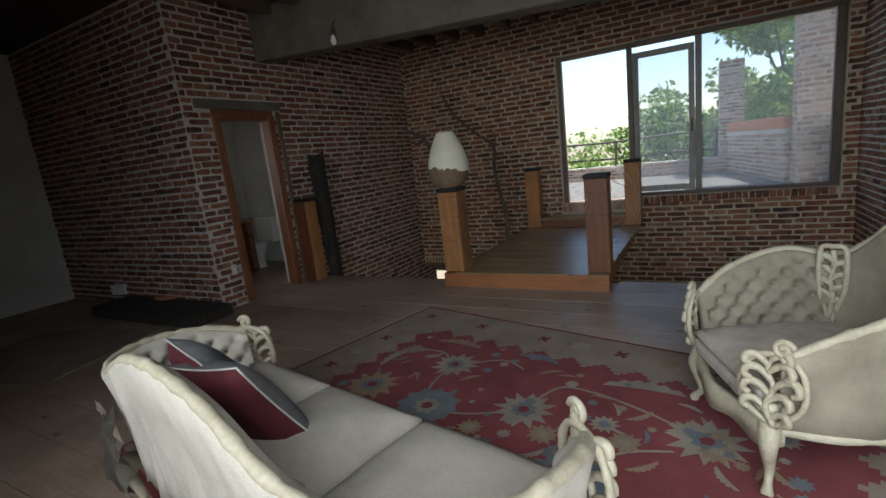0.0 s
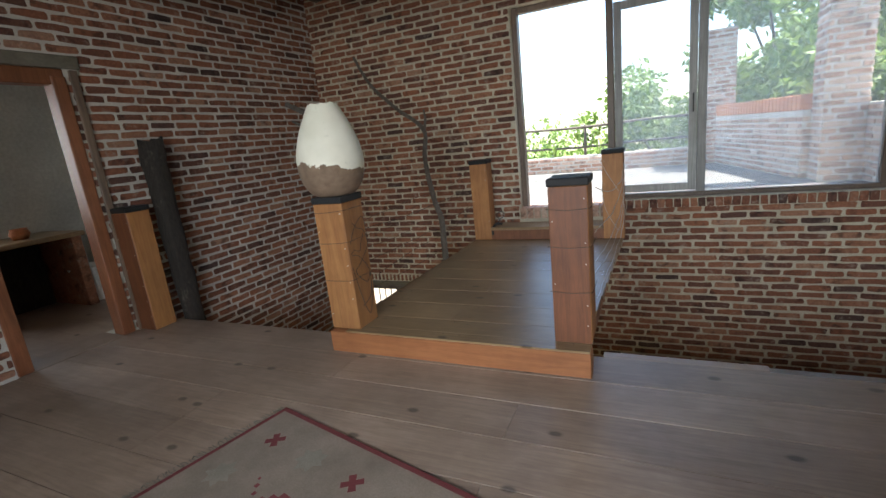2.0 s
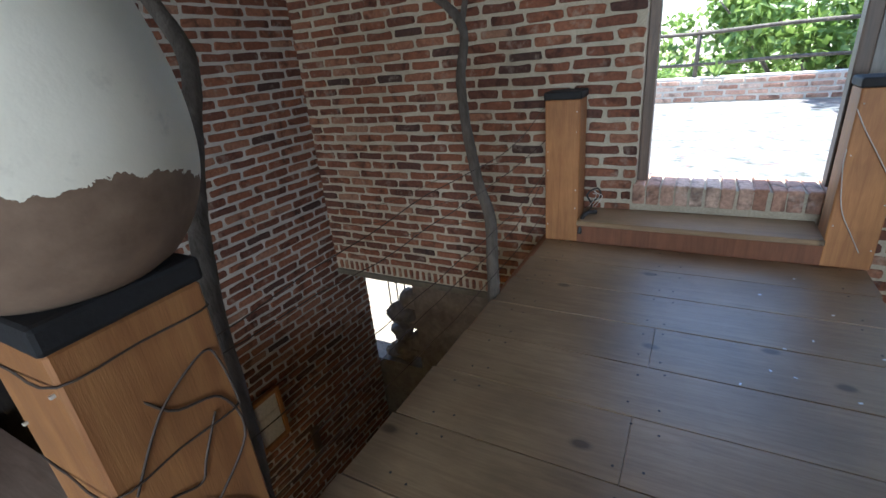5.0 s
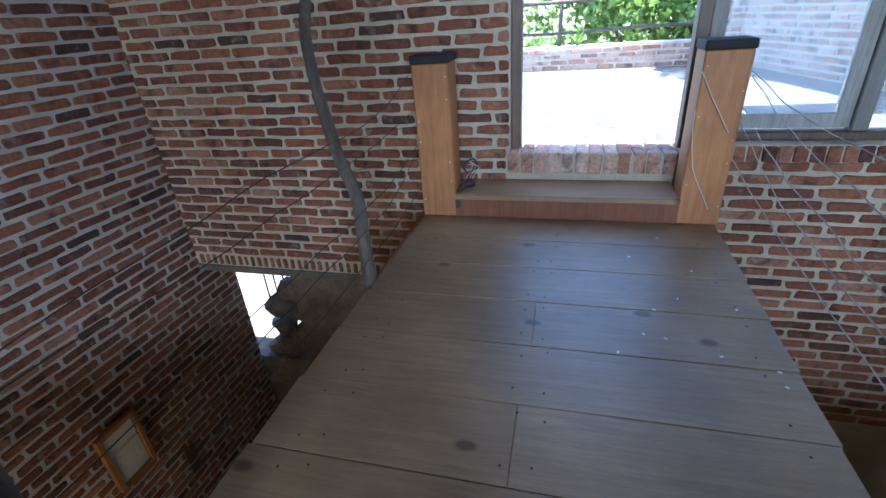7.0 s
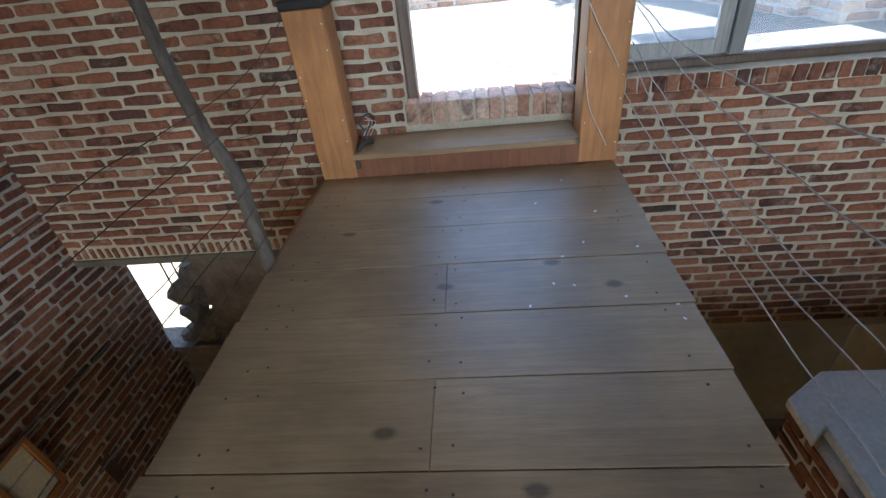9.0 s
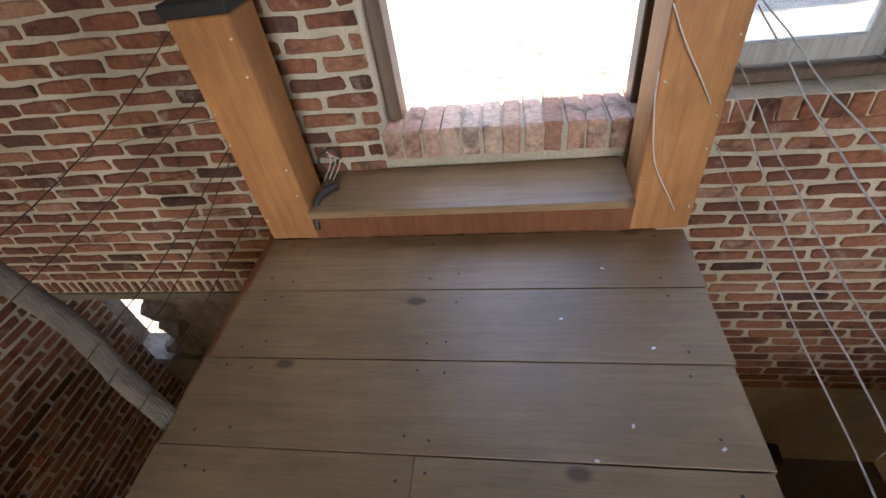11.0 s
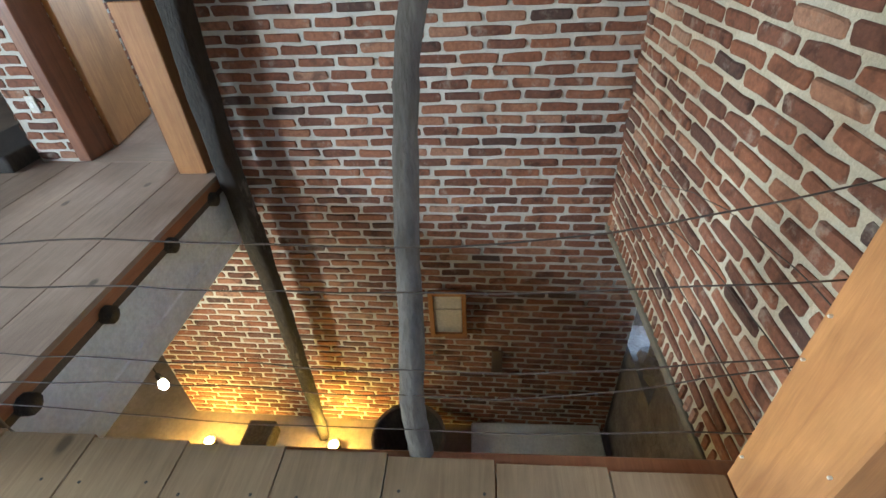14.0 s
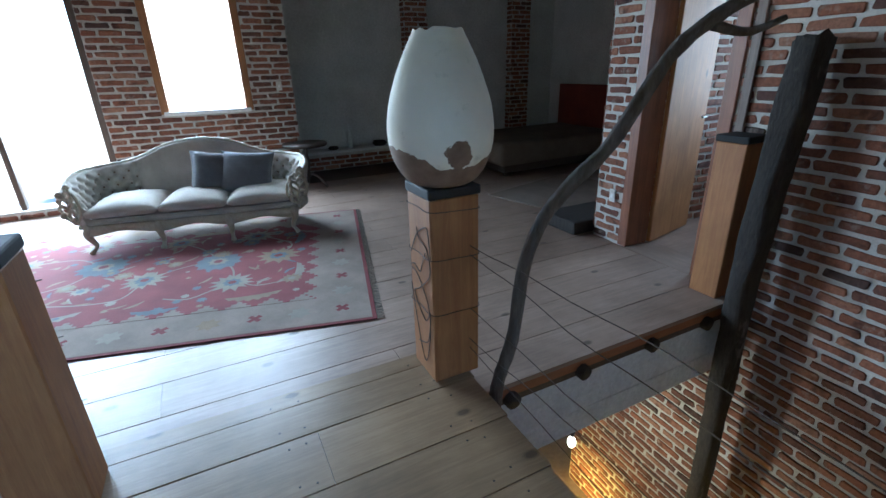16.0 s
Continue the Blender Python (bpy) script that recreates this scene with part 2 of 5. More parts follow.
def tube(points, radii, sides=8, bm=None, caps=True):
    """A tapered tube along points."""
    bm = bm or bmesh.new()
    pts = [Vector(p) for p in points]
    if isinstance(radii, (int, float)):
        radii = [radii] * len(pts)
    rings, side = [], None
    for i, p in enumerate(pts):
        d = (pts[min(i + 1, len(pts) - 1)] - pts[max(i - 1, 0)]).normalized()
        if side is None:
            side = d.orthogonal().normalized()
        side = (side - d * side.dot(d)).normalized()
        up = d.cross(side)
        rings.append([bm.verts.new(p + radii[i] * (math.cos(a) * side + math.sin(a) * up)) for a in (2 * math.pi * k / sides for k in range(sides))])
    for a, b in zip(rings, rings[1:]):
        for k in range(sides):
            bm.faces.new((a[k], a[(k + 1) % sides], b[(k + 1) % sides], b[k]))
    if caps:
        bm.faces.new(rings[0][::-1])
        bm.faces.new(rings[-1])
    return bm


def smooth_path(points, n=6):
    """Catmull-Rom through points."""
    pts = [Vector(p) for p in points]
    out = []
    for i in range(len(pts) - 1):
        p0, p1, p2, p3 = pts[max(i - 1, 0)], pts[i], pts[i + 1], pts[min(i + 2, len(pts) - 1)]
        for k in range(n):
            t = k / n
            out.append(0.5 * ((2 * p1) + (p2 - p0) * t + (2 * p0 - 5 * p1 + 4 * p2 - p3) * t * t + (3 * p1 - p0 - 3 * p2 + p3) * t ** 3))
    return out + [pts[-1]]


def lathe(profile, sides=32, bm=None):
    bm = bm or bmesh.new()
    rings = [[bm.verts.new((r * math.cos(2 * math.pi * k / sides), r * math.sin(2 * math.pi * k / sides), z)) for k in range(sides)] for r, z in profile]
    for a, b in zip(rings, rings[1:]):
        for k in range(sides):
            bm.faces.new((a[k], a[(k + 1) % sides], b[(k + 1) % sides], b[k]))
    return bm


def panel_with_holes(u0, u1, z0, z1, thick, holes):
    """A wall slab in its own axes: u along x, face at y=0, thickness behind it; rectangular holes go right through."""
    us = sorted({u0, u1, *(min(max(h[0], u0), u1) for h in holes), *(min(max(h[1], u0), u1) for h in holes)})
    zs = sorted({z0, z1, *(min(max(h[2], z0), z1) for h in holes), *(min(max(h[3], z0), z1) for h in holes)})
    bm = bmesh.new()
    solid = {}
    for i in range(len(us) - 1):
        for j in range(len(zs) - 1):
            cu, cz = (us[i] + us[i + 1]) / 2, (zs[j] + zs[j + 1]) / 2
            solid[i, j] = not any(h[0] < cu < h[1] and h[2] < cz < h[3] for h in holes)
    vert = {}

    def v(i, j, k):
        if (i, j, k) not in vert:
            vert[i, j, k] = bm.verts.new((us[i], k * thick, zs[j]))
        return vert[i, j, k]

    for (i, j), s in solid.items():
        if not s:
            continue
        bm.faces.new((v(i, j, 0), v(i + 1, j, 0), v(i + 1, j + 1, 0), v(i, j + 1, 0)))
        bm.faces.new((v(i, j, 1), v(i, j + 1, 1), v(i + 1, j + 1, 1), v(i + 1, j, 1)))
        for di, dj, q in ((-1, 0, ((i, j), (i, j + 1))), (1, 0, ((i + 1, j + 1), (i + 1, j))), (0, -1, ((i + 1, j), (i, j))), (0, 1, ((i, j + 1), (i + 1, j + 1)))):
            if not solid.get((i + di, j + dj), False):
                (a, b), (c, d) = q
                bm.faces.new((v(a, b, 0), v(c, d, 0), v(c, d, 1), v(a, b, 1)))
    bmesh.ops.recalc_face_normals(bm, faces=bm.faces[:])
    return bm


COURSE, BRICK_L, JOINT = 0.075, 0.226, 0.024
BRICK_H = 0.052


def brick_shape(length, height, depth, r, seed):
    """A worn brick: uneven outline of ten corners, chamfered face, face at y=-depth."""
    g = random.Random(seed)
    hl, hh = length / 2, height / 2
    k = min(r, hh * 0.6)
    outline = [(-hl + k, -hh), (g.uniform(-0.3, 0.3) * hl, -hh), (hl - k, -hh), (hl, -hh + k), (hl, hh - k), (hl - k, hh), (g.uniform(-0.3, 0.3) * hl, hh), (-hl + k, hh), (-hl, hh - k), (-hl, -hh + k)]
    outline = [(x + g.uniform(-1, 1) * 0.006, z + g.uniform(-1, 1) * 0.0045) for x, z in outline]
    tilt, tip = g.uniform(-1, 1) * 0.003, g.uniform(-1, 1) * 0.003
    c = 0.005
    rings = [[(x, 0.004, z) for x, z in outline], [(x, -depth + c + tilt * x / hl + tip * z / hh, z) for x, z in outline],
             [(x * (1 - c / hl), -depth + tilt * x / hl + tip * z / hh, z * (1 - c / hh)) for x, z in outline]]
    n = len(outline)
    vs = [p for ring in rings for p in ring]
    fs = [(n * a + i, n * a + (i + 1) % n, n * a + n + (i + 1) % n, n * a + n + i) for a in (0, 1) for i in range(n)] + [tuple(range(2 * n, 3 * n))]
    return vs, fs


SHAPES = {}
for kind, ln in (("full", BRICK_L), ("half", 0.11), ("edge", 0.07)):
    SHAPES[kind] = []
    for s in range(14):
        hgt = 0.2 if kind == "edge" else BRICK_H
        vs, fs = brick_shape(ln, hgt, 0.01, 0.009, s + 11)
        me = bpy.data.meshes.new("brick")
        me.from_pydata(vs, [], fs)
        SHAPES[kind].append((me, np.array(vs), fs))


def lay_bricks(wall, u0, u1, z0, z1, holes=(), near=None, material=BRICK, limit=300, phase=0.0, y=0.0):
    """Running bond on a wall's face; the stretch 'near' as bricks of their own, the rest joined."""
    g = random.Random(int(abs(u0 * 1000) + abs(z0 * 100)) + 3)
    vs, fs, count = [], [], 0
    rows = int((z1 - z0) / COURSE)
    pitch = BRICK_L + JOINT
    for r in range(rows):
        z = z0 + (r + 0.5) * COURSE
        blocked = [(h[0], h[1]) for h in holes if h[2] - 0.03 < z < h[3] + 0.03]
        cuts, a = [], u0
        for b0, b1 in sorted(blocked):
            if b0 > a + 0.02:
                cuts.append((a, b0))
            a = max(a, b1)
        if a < u1 - 0.02:
            cuts.append((a, u1))
        off = (0.5 * (r % 2) + g.uniform(-0.2, 0.2) + phase) * pitch
        for c0, c1 in cuts:
            u = math.floor((c0 - off) / pitch) * pitch + off
            while u < c1:
                a, b = max(u, c0 + 0.003), min(u + BRICK_L, c1 - 0.003)
                u += pitch
                if b - a < 0.03:
                    continue
                kind = "full" if b - a > 0.16 else "half"
                me, arr, faces = g.choice(SHAPES[kind])
                sx = (b - a) / (BRICK_L if kind == "full" else 0.11)
                du, dz = (a + b) / 2, z + g.uniform(-0.004, 0.004)
                turn, out = g.uniform(-0.012, 0.012), g.uniform(0.75, 1.25)
                if me.materials and me.materials[0] != material:
                    me = None
                if near and count < limit and near[0] < du < near[1] and near[2] < dz < near[3] and me is not None:
                    if not me.materials:
                        me.materials.append(material)
                    o = new("brick", me)
                    o.parent = wall
                    o.matrix_basis = Matrix.Translation((du, y, dz)) @ Matrix.Rotation(turn, 4, "Y") @ Matrix.Diagonal((sx, out, 1, 1))
                    count += 1
                else:
                    p = arr * (sx, out, 1)
                    ct, st = math.cos(turn), math.sin(turn)
                    p = np.stack([p[:, 0] * ct + p[:, 2] * st + du, p[:, 1] + y, -p[:, 0] * st + p[:, 2] * ct + dz], 1)
                    n0 = 30 * len(vs)
                    vs.append(p)
                    fs.extend(tuple(i + n0 for i in f) for f in faces)
    if vs:
        me = bpy.data.meshes.new("bricks")
        me.from_pydata(np.concatenate(vs).tolist(), [], fs)
        me.materials.append(material)
        o = new("bricks", me)
        o.parent = wall
        tagged(o, kind="stuff")


def soldier_row(wall, u0, u1, z, material=BRICK, y=0.0, height=0.2, step=0.085, wide=1.0):
    """Bricks on end in a row, each of its own."""
    n = int((u1 - u0) / step)
    g = random.Random(n)
    for i in range(n):
        me = g.choice(SHAPES["edge"])[0]
        if not me.materials:
            me.materials.append(material)
        o = new("brick", me)
        o.parent = wall
        o.matrix_basis = Matrix.Translation((u0 + (i + 0.5) * step, y, z)) @ Matrix.Rotation(g.uniform(-0.03, 0.03), 4, "Y") @ Matrix.Diagonal((wide * g.uniform(0.9, 1.05), g.uniform(0.8, 1.6), height / 0.2, 1))


def wall(name, m, u0, u1, z0, z1, thick, holes=(), material=MORTAR):
    o = obj(name, panel_with_holes(u0, u1, z0, z1, thick, list(holes)), material)
    o.matrix_basis = m
    return tagged(o, kind="structure")


# ---- structure ----
FLOOR, LOW, CEIL = -0.158, -3.3, 3.08
FAR = pose(0, 0.295, 0)
LEFT = pose(-2.40, 0.295, 0, 0, 0, 88.3)
far_holes = [(0.3, 1.35, 0.30, 2.53), (1.34, 3.72, 0.36, 2.53)]
wall_far = wall("wall_far", FAR, -2.7, 4.15, -0.66, CEIL + 0.2, 0.28, far_holes, MORTAR_WARM)
wall_far_lower = wall("wall_far_lower", FAR, 1.0, 4.15, -1.67, -0.66, 0.28, (), MORTAR_WARM)
DOOR = (-3.87, -3.02, FLOOR, 2.06)
wall_left = wall("wall_left", LEFT, -4.18, 0.37, LOW, CEIL + 0.2, 0.28, [DOOR])
wall_right = wall("wall_right", pose(3.87, 0.295, 0, 0, 0, -90), -0.3, 8.4, LOW, CEIL + 0.2, 0.28)
REAR_Y = -7.6
rear_holes = [(-3.7, -1.66, FLOOR + 0.1, 2.6), (-1.07, 0.0, 0.92, 2.55)]
wall_rear = wall("wall_rear", pose(0, REAR_Y, 0, 0, 0, 180), -4.15, 0.54, FLOOR - 0.3, CEIL + 0.2, 0.3, rear_holes)
wall_alcove_rear = wall("wall_alcove_rear", pose(0, -8.75, 0, 0, 0, 180), 0.1, 6.3, FLOOR - 0.3, CEIL + 0.2, 0.3, (), PLASTER)
wall_alcove_return = wall("wall_alcove_return", pose(-0.54, -7.9, 0, 0, 0, -90), 0.0, 0.9, FLOOR - 0.3, CEIL + 0.2, 0.25, (), PLASTER)
wall_alcove_left = wall("wall_alcove_left", pose(-5.9, -4.0, 0, 0, 0, 90), -5.2, 0.3, FLOOR - 0.3, CEIL + 0.2, 0.3, (), PLASTER)
wall_alcove_front = wall("wall_alcove_front", pose(0, -3.9, 0), -6.0, -2.535, LOW, CEIL + 0.2, 0.2, ())
# bathroom behind the left wall
wall_bath_rear = wall("wall_bathroom_rear", pose(-4.7, -1.6, 0, 0, 0, 90), -2.2, 0.2, FLOOR - 0.2, CEIL + 0.2, 0.2, [(-2.1, -1.35, 0.9, 2.2)], PLASTER)
wall_bath_side = wall("wall_bathroom_side", pose(-2.7, -1.6, 0), -2.2, 0.0, FLOOR - 0.2, CEIL + 0.2, 0.2, (), PLASTER)
# lower level
wall_lower_far = wall("wall_lower_far", pose(0, 0.7, 0), -2.9, 4.15, LOW, -0.1, 0.3, [(-2.7, -1.82, -2.03, -0.93)], STONE)
wall_lower_rear = wall("wall_lower_rear", pose(0, -5.2, 0, 0, 0, 180), -4.1, 6.0, LOW, FLOOR - 0.17, 0.2, (), PLASTER)
wall_lower_left = wall("wall_lower_left", pose(-5.4, -4.0, 0, 0, 0, 90), -1.5, 4.9, LOW, FLOOR - 0.17, 0.2, (), PLASTER)

ceiling = tagged(obj("ceiling", box(-6.2, 4.15, -9.1, 0.58, CEIL + 0.16, CEIL + 0.3), DARK_WOOD), kind="structure")


def rafter(x):
    r = tagged(obj("rafter", box(-0.06, 0.06, -8.4, 0.29, CEIL, CEIL + 0.16, 0.012), RAFTER_WOOD), "dark-stained wooden roof rafter under the ceiling boards", "rafter", "roof rafters")
    r.location = (x, 0, 0)


for i in range(14):
    rafter(-2.15 + 0.44 * i)
beam = tagged(obj("concrete_beam", box(-0.2, 6.6, 0.0, 0.24, 2.62, CEIL + 0.12, 0.012), CONCRETE), "rough grey concrete roof beam spanning the room", "beam", kind="structure")
beam.matrix_basis = pose(-2.5, -2.84, 0, 0, 3.4, 0)

# room floor: a slab below, boards of their own on it
floor = tagged(obj("floor", box(-6.1, 3.87, -8.9, -2.44, FLOOR - 0.16, FLOOR - 0.03), DARK_WOOD), kind="structure")
bath_floor = tagged(obj("bathroom_floor", box(-4.7, -2.52, -3.9, -1.6, FLOOR - 0.1, FLOOR - 0.004), FLOOR_WOOD), kind="structure")


def board_mesh(length, width, thick, seed):
    g = random.Random(seed)
    bm = box(-length / 2, length / 2, -width / 2, width / 2, -thick, 0, 0.001)
    for v in bm.verts:
        v.co.z += g.uniform(-0.0012, 0.0012)
    me = bpy.data.meshes.new("board")
    bm.to_mesh(me)
    bm.free()
    return me


def lay_boards(parent, material, x0, x1, y_top, y_bottom, width, lengths, seed, z=0.0, stagger=None, skew=(0.0, 0.0)):
    g = random.Random(seed)
    shared = {}
    y, row = y_top, 0
    while y > y_bottom + 0.01:
        w = min(width, y - y_bottom)
        a0, a1 = x0 + skew[0] * (y_top - y), x1 + skew[1] * (y_top - y)
        xs = [a0]
        while xs[-1] < a1 - 0.02:
            step = g.choice(lengths) if len(xs) > 1 or stagger is None else stagger[row % len(stagger)]
            xs.append(min(a1, xs[-1] + step))
        for a, b in zip(xs, xs[1:]):
            key = (round(b - a, 3), round(w, 3))
            if key not in shared:
                shared[key] = board_mesh(b - a - 0.0012, w - 0.005, 0.03, len(shared))
                shared[key].materials.append(material)
            o = new("board", shared[key])
            o.parent = parent
            o.matrix_basis = pose((a + b) / 2, y - w / 2, z + g.uniform(-0.0005, 0.0005), 0, 0, g.uniform(-0.05, 0.05))
        y -= w
        row += 1


# bridge over the void
bridge = thing("bridge", "raised grey-brown plank bridge across the void on pine beams", "bridge", kind="structure")
X0, X1, Y0 = -0.2, 1.45, -2.57
part("front_beam", box(-0.335, 1.425, Y0 - 0.105, Y0 - 0.002, FLOOR - 0.004, -0.012, 0.004), PINE_X, bridge, "orange pine front beam")
part("nosing", box(-0.2, 1.42, Y0 - 0.103, Y0 + 0.001, -0.012, 0.001, 0.002), DECK_WOOD, bridge, "thin grey-brown edge board")
for bx in (1.33, -0.22):
    sb = part("side_beam", box(-0.04, 0.04, Y0 + 0.05, 0.28, -0.2, -0.031, 0.006), PINE_X, bridge)
    sb.location.x = bx
lay_boards(bridge, DECK_WOOD, X0, X1, 0.0, Y0, 0.296, [2.0], 5, 0.0, [2.0, 2.0, 2.0, 0.78, 2.0, 0.78, 2.0, 0.74, 2.0], (-0.035, -0.03))
part("riser", box(0.0, 1.26, 0.0, 0.03, 0.0, 0.115, 0.003), DOOR_WOOD, bridge, "dark stained step riser")
part("tread", box(0.0, 1.26, -0.015, 0.29, 0.115, 0.148, 0.006), DECK_WOOD, bridge, "worn grey wooden step")


def post(x, y, z, height, cap=0.045, s=0.105, depth=None, stained=False):
    p = thing("railing_post", "square orange pine railing post with a black cap", "post", "railing posts", pose(x, y, z))
    d = depth or s
    part("shaft", box(-s, s, -d, d, 0, height, 0.006), PINE, p)
    lid = box(-s - 0.007, s + 0.007, -d - 0.007, d + 0.007, height, height + cap, 0.009, segs=2)
    for v in lid.verts:
        v.co.z += 0.004 * noise.noise(v.co * 20)
    part("cap", lid, BLACK, p, "black painted cap")
    # stained: the front's shade is put into a darker board's colour
    if stained:
        part("face_board", box(-s + 0.003, s - 0.003, -d - 0.005, -d + 0.002, 0.0, height - 0.002, 0.002), RED_SHADE, p, "red-brown face board darkened for the shaded front")
    g = random.Random(int(abs(x) * 100))
    for k in range(7):
        zz = height * (0.12 + 0.8 * k / 6)
        side = g.choice((-1, 1))
        part("nail", box(side * s * 0.82 - 0.0025, side * s * 0.82 + 0.0025, -d - 0.007, -d, zz, zz + 0.005), CREAM_PLASTIC, p, "pale nail head")
    return p


post(-0.1, 0.09, 0, 0.89, depth=0.09)
post(1.36, 0.09, 0, 0.89, depth=0.09)
post(-0.214, -2.523, 0, 0.88, s=0.116)
post(1.317, -2.46, 0, 0.9, stained=True)
post(-2.365, -2.57, FLOOR, 1.05, s=0.1, stained=True)


def egg_material():
    m = Mat("egg_plaster", 0.85)
    c = m.t.nodes.new("ShaderNodeTexCoord")
    s = m.t.nodes.new("ShaderNodeSeparateXYZ")
    m.link(c.outputs["Object"], s.inputs[0])
    edge = m.noise(9, 6, 0.7)
    patch = m.noise(2.4, 1, 0.5)
    z = m.math("ADD", s.outputs[2], m.math("MULTIPLY", m.math("SUBTRACT", edge, 0.5), 0.1))
    z = m.math("ADD", z, m.math("MULTIPLY", m.math("SUBTRACT", patch, 0.5), 0.16))
    z = m.math("ADD", z, m.math("MULTIPLY", s.outputs[1], 0.28))
    mask = m.math("GREATER_THAN", z, 0.155)
    # a chip in the plaster skin
    away = m.node("ShaderNodeVectorMath")
    away.operation = "DISTANCE"
    m.link(c.outputs["Object"], away.inputs[0])
    away.inputs[1].default_value = (0.02, 0.19, 0.14)
    chip = m.math("GREATER_THAN", m.math("ADD", away.outputs["Value"], m.math("MULTIPLY", m.math("SUBTRACT", edge, 0.5), 0.12)), 0.058)
    mask = m.math("MULTIPLY", mask, chip)
    dirt = m.noise(9, 5, 0.7)
    cream = m.mix(m.ramp(m.noise(3, 4, 0.6), [(0.3, (0.62, 0.59, 0.48)), (0.7, (0.76, 0.73, 0.62))]), (0.3, 0.28, 0.23), m.ramp(dirt, [(0.6, (0, 0, 0)), (0.75, (0.5, 0.5, 0.5))]))
    clay = m.ramp(m.noise(14, 5, 0.6), [(0.3, (0.13, 0.085, 0.055)), (0.7, (0.22, 0.15, 0.1))])
    m.colour(m.mix(clay, cream, mask))
    m.bump(m.math("ADD", mask, m.math("MULTIPLY", dirt, 0.5)), 0.5, 0.006)
    return m.m


EGG = egg_material()


def egg():
    e = thing("egg_sculpture", "cream plaster egg with bare brown clay base on a railing post", "sculpture", "", pose(-0.214, -2.523, 0.925))
    h, r = 0.585, 0.218
    prof = [(r * math.sin(math.pi * (0.17 + 0.7 * t ** 0.74)) ** 0.9, h * t) for t in (i / 40 for i in range(41))]
    prof = [(0.0005, 0.0), *prof]
    bm = lathe(prof, 64)
    for v in bm.verts:
        v.co += v.co.normalized() * 0.003 * noise.noise(v.co * 9)
        if v.co.z > h - 0.004:
            v.co.z += 0.014 * noise.noise(Vector((v.co.x, v.co.y, 0)) * 28)
    bmesh.ops.recalc_face_normals(bm, faces=bm.faces[:])
    part("body", bm, EGG, e, "cream plaster over brown clay", True)
    top = prof[-1][0]
    part("mouth", lathe([(0.0005, h - 0.09), (top - 0.015, h - 0.08), (top - 0.003, h - 0.004)], 48), EGG, e, "open shadowed mouth", True)


egg()

# window and door frames in the far wall
window_1 = thing("window_1", "large wood-framed window with an open doorway, a glazed door and a fixed pane", "window", kind="structure")
FW = 0.456
for x0, x1, z0, z1, mat, d in ((0.3, 0.36, 0.30, 2.53, FRAME_WOOD, 0.12), (1.29, 1.36, 0.30, 2.53, FRAME_WOOD, 0.1), (0.36, 1.29, 2.47, 2.53, FRAME_WOOD, 0.1),
                               (1.36, 3.72, 2.47, 2.53, FRAME_WOOD, 0.1), (1.36, 3.72, 0.36, 0.405, FRAME_WOOD, 0.1), (3.63, 3.72, 0.405, 2.47, FRAME_WOOD, 0.1), (2.15, 2.23, 0.405, 2.47, GREY_FRAME, 0.08)):
    part("window_frame", box(x0, x1, FW - d / 2, FW + d / 2, z0, z1, 0.006), mat, window_1)
leaf = part("door_leaf", box(1.365, 1.44, FW - 0.02, FW + 0.02, 0.42, 2.39, 0.004), GREY_FRAME, window_1, "weathered grey glazed door")
for x0, x1, z0, z1 in ((2.07, 2.145, 0.42, 2.39), (1.44, 2.07, 2.31, 2.39), (1.44, 2.07, 0.42, 0.5)):
    part("stile", box(x0, x1, FW - 0.02, FW + 0.02, z0, z1, 0.004), GREY_FRAME, leaf)
part("door_handle", tube([(2.11, FW - 0.02, 1.22), (2.11, FW - 0.06, 1.22), (2.11, FW - 0.06, 1.4), (2.11, FW - 0.02, 1.4)], 0.008, 6), IRON, leaf, "dark iron pull")
for x0, x1, z0, z1 in ((1.44, 2.07, 0.5, 2.31), (2.23, 3.63, 0.405, 2.47)):
    g = part("pane", box(x0, x1, FW - 0.003, FW + 0.003, z0, z1), GLASS, window_1, "hazy clear glass")
    g.visible_shadow = False

door_sill = tagged(obj("door_sill", box(0.28, 1.37, 0.299, 0.594, 0.148, 0.29), MORTAR_WARM), kind="structure")


def block_brick(sx, sy, sz, seed):
    g = random.Random(seed)
    bm = box(-sx / 2, sx / 2, -sy / 2, sy / 2, -sz / 2, sz / 2, 0.008)
    for v in bm.verts:
        v.co += Vector((g.uniform(-1, 1), g.uniform(-1, 1), g.uniform(-1, 1))) * 0.003
    me = bpy.data.meshes.new("brick")
    bm.to_mesh(me)
    bm.free()
    me.materials.append(BRICK_PALE)
    return me


sill_shapes = [block_brick(0.074, 0.3, 0.13, k) for k in range(5)]
for i in range(13):
    o = new("brick", sill_shapes[i % 5])
    o.parent = door_sill
    o.matrix_basis = pose(0.325 + 0.083 * i, 0.435 + 0.006 * math.sin(5 * i), 0.252, 0, 0, 1.5 * math.sin(3 * i))

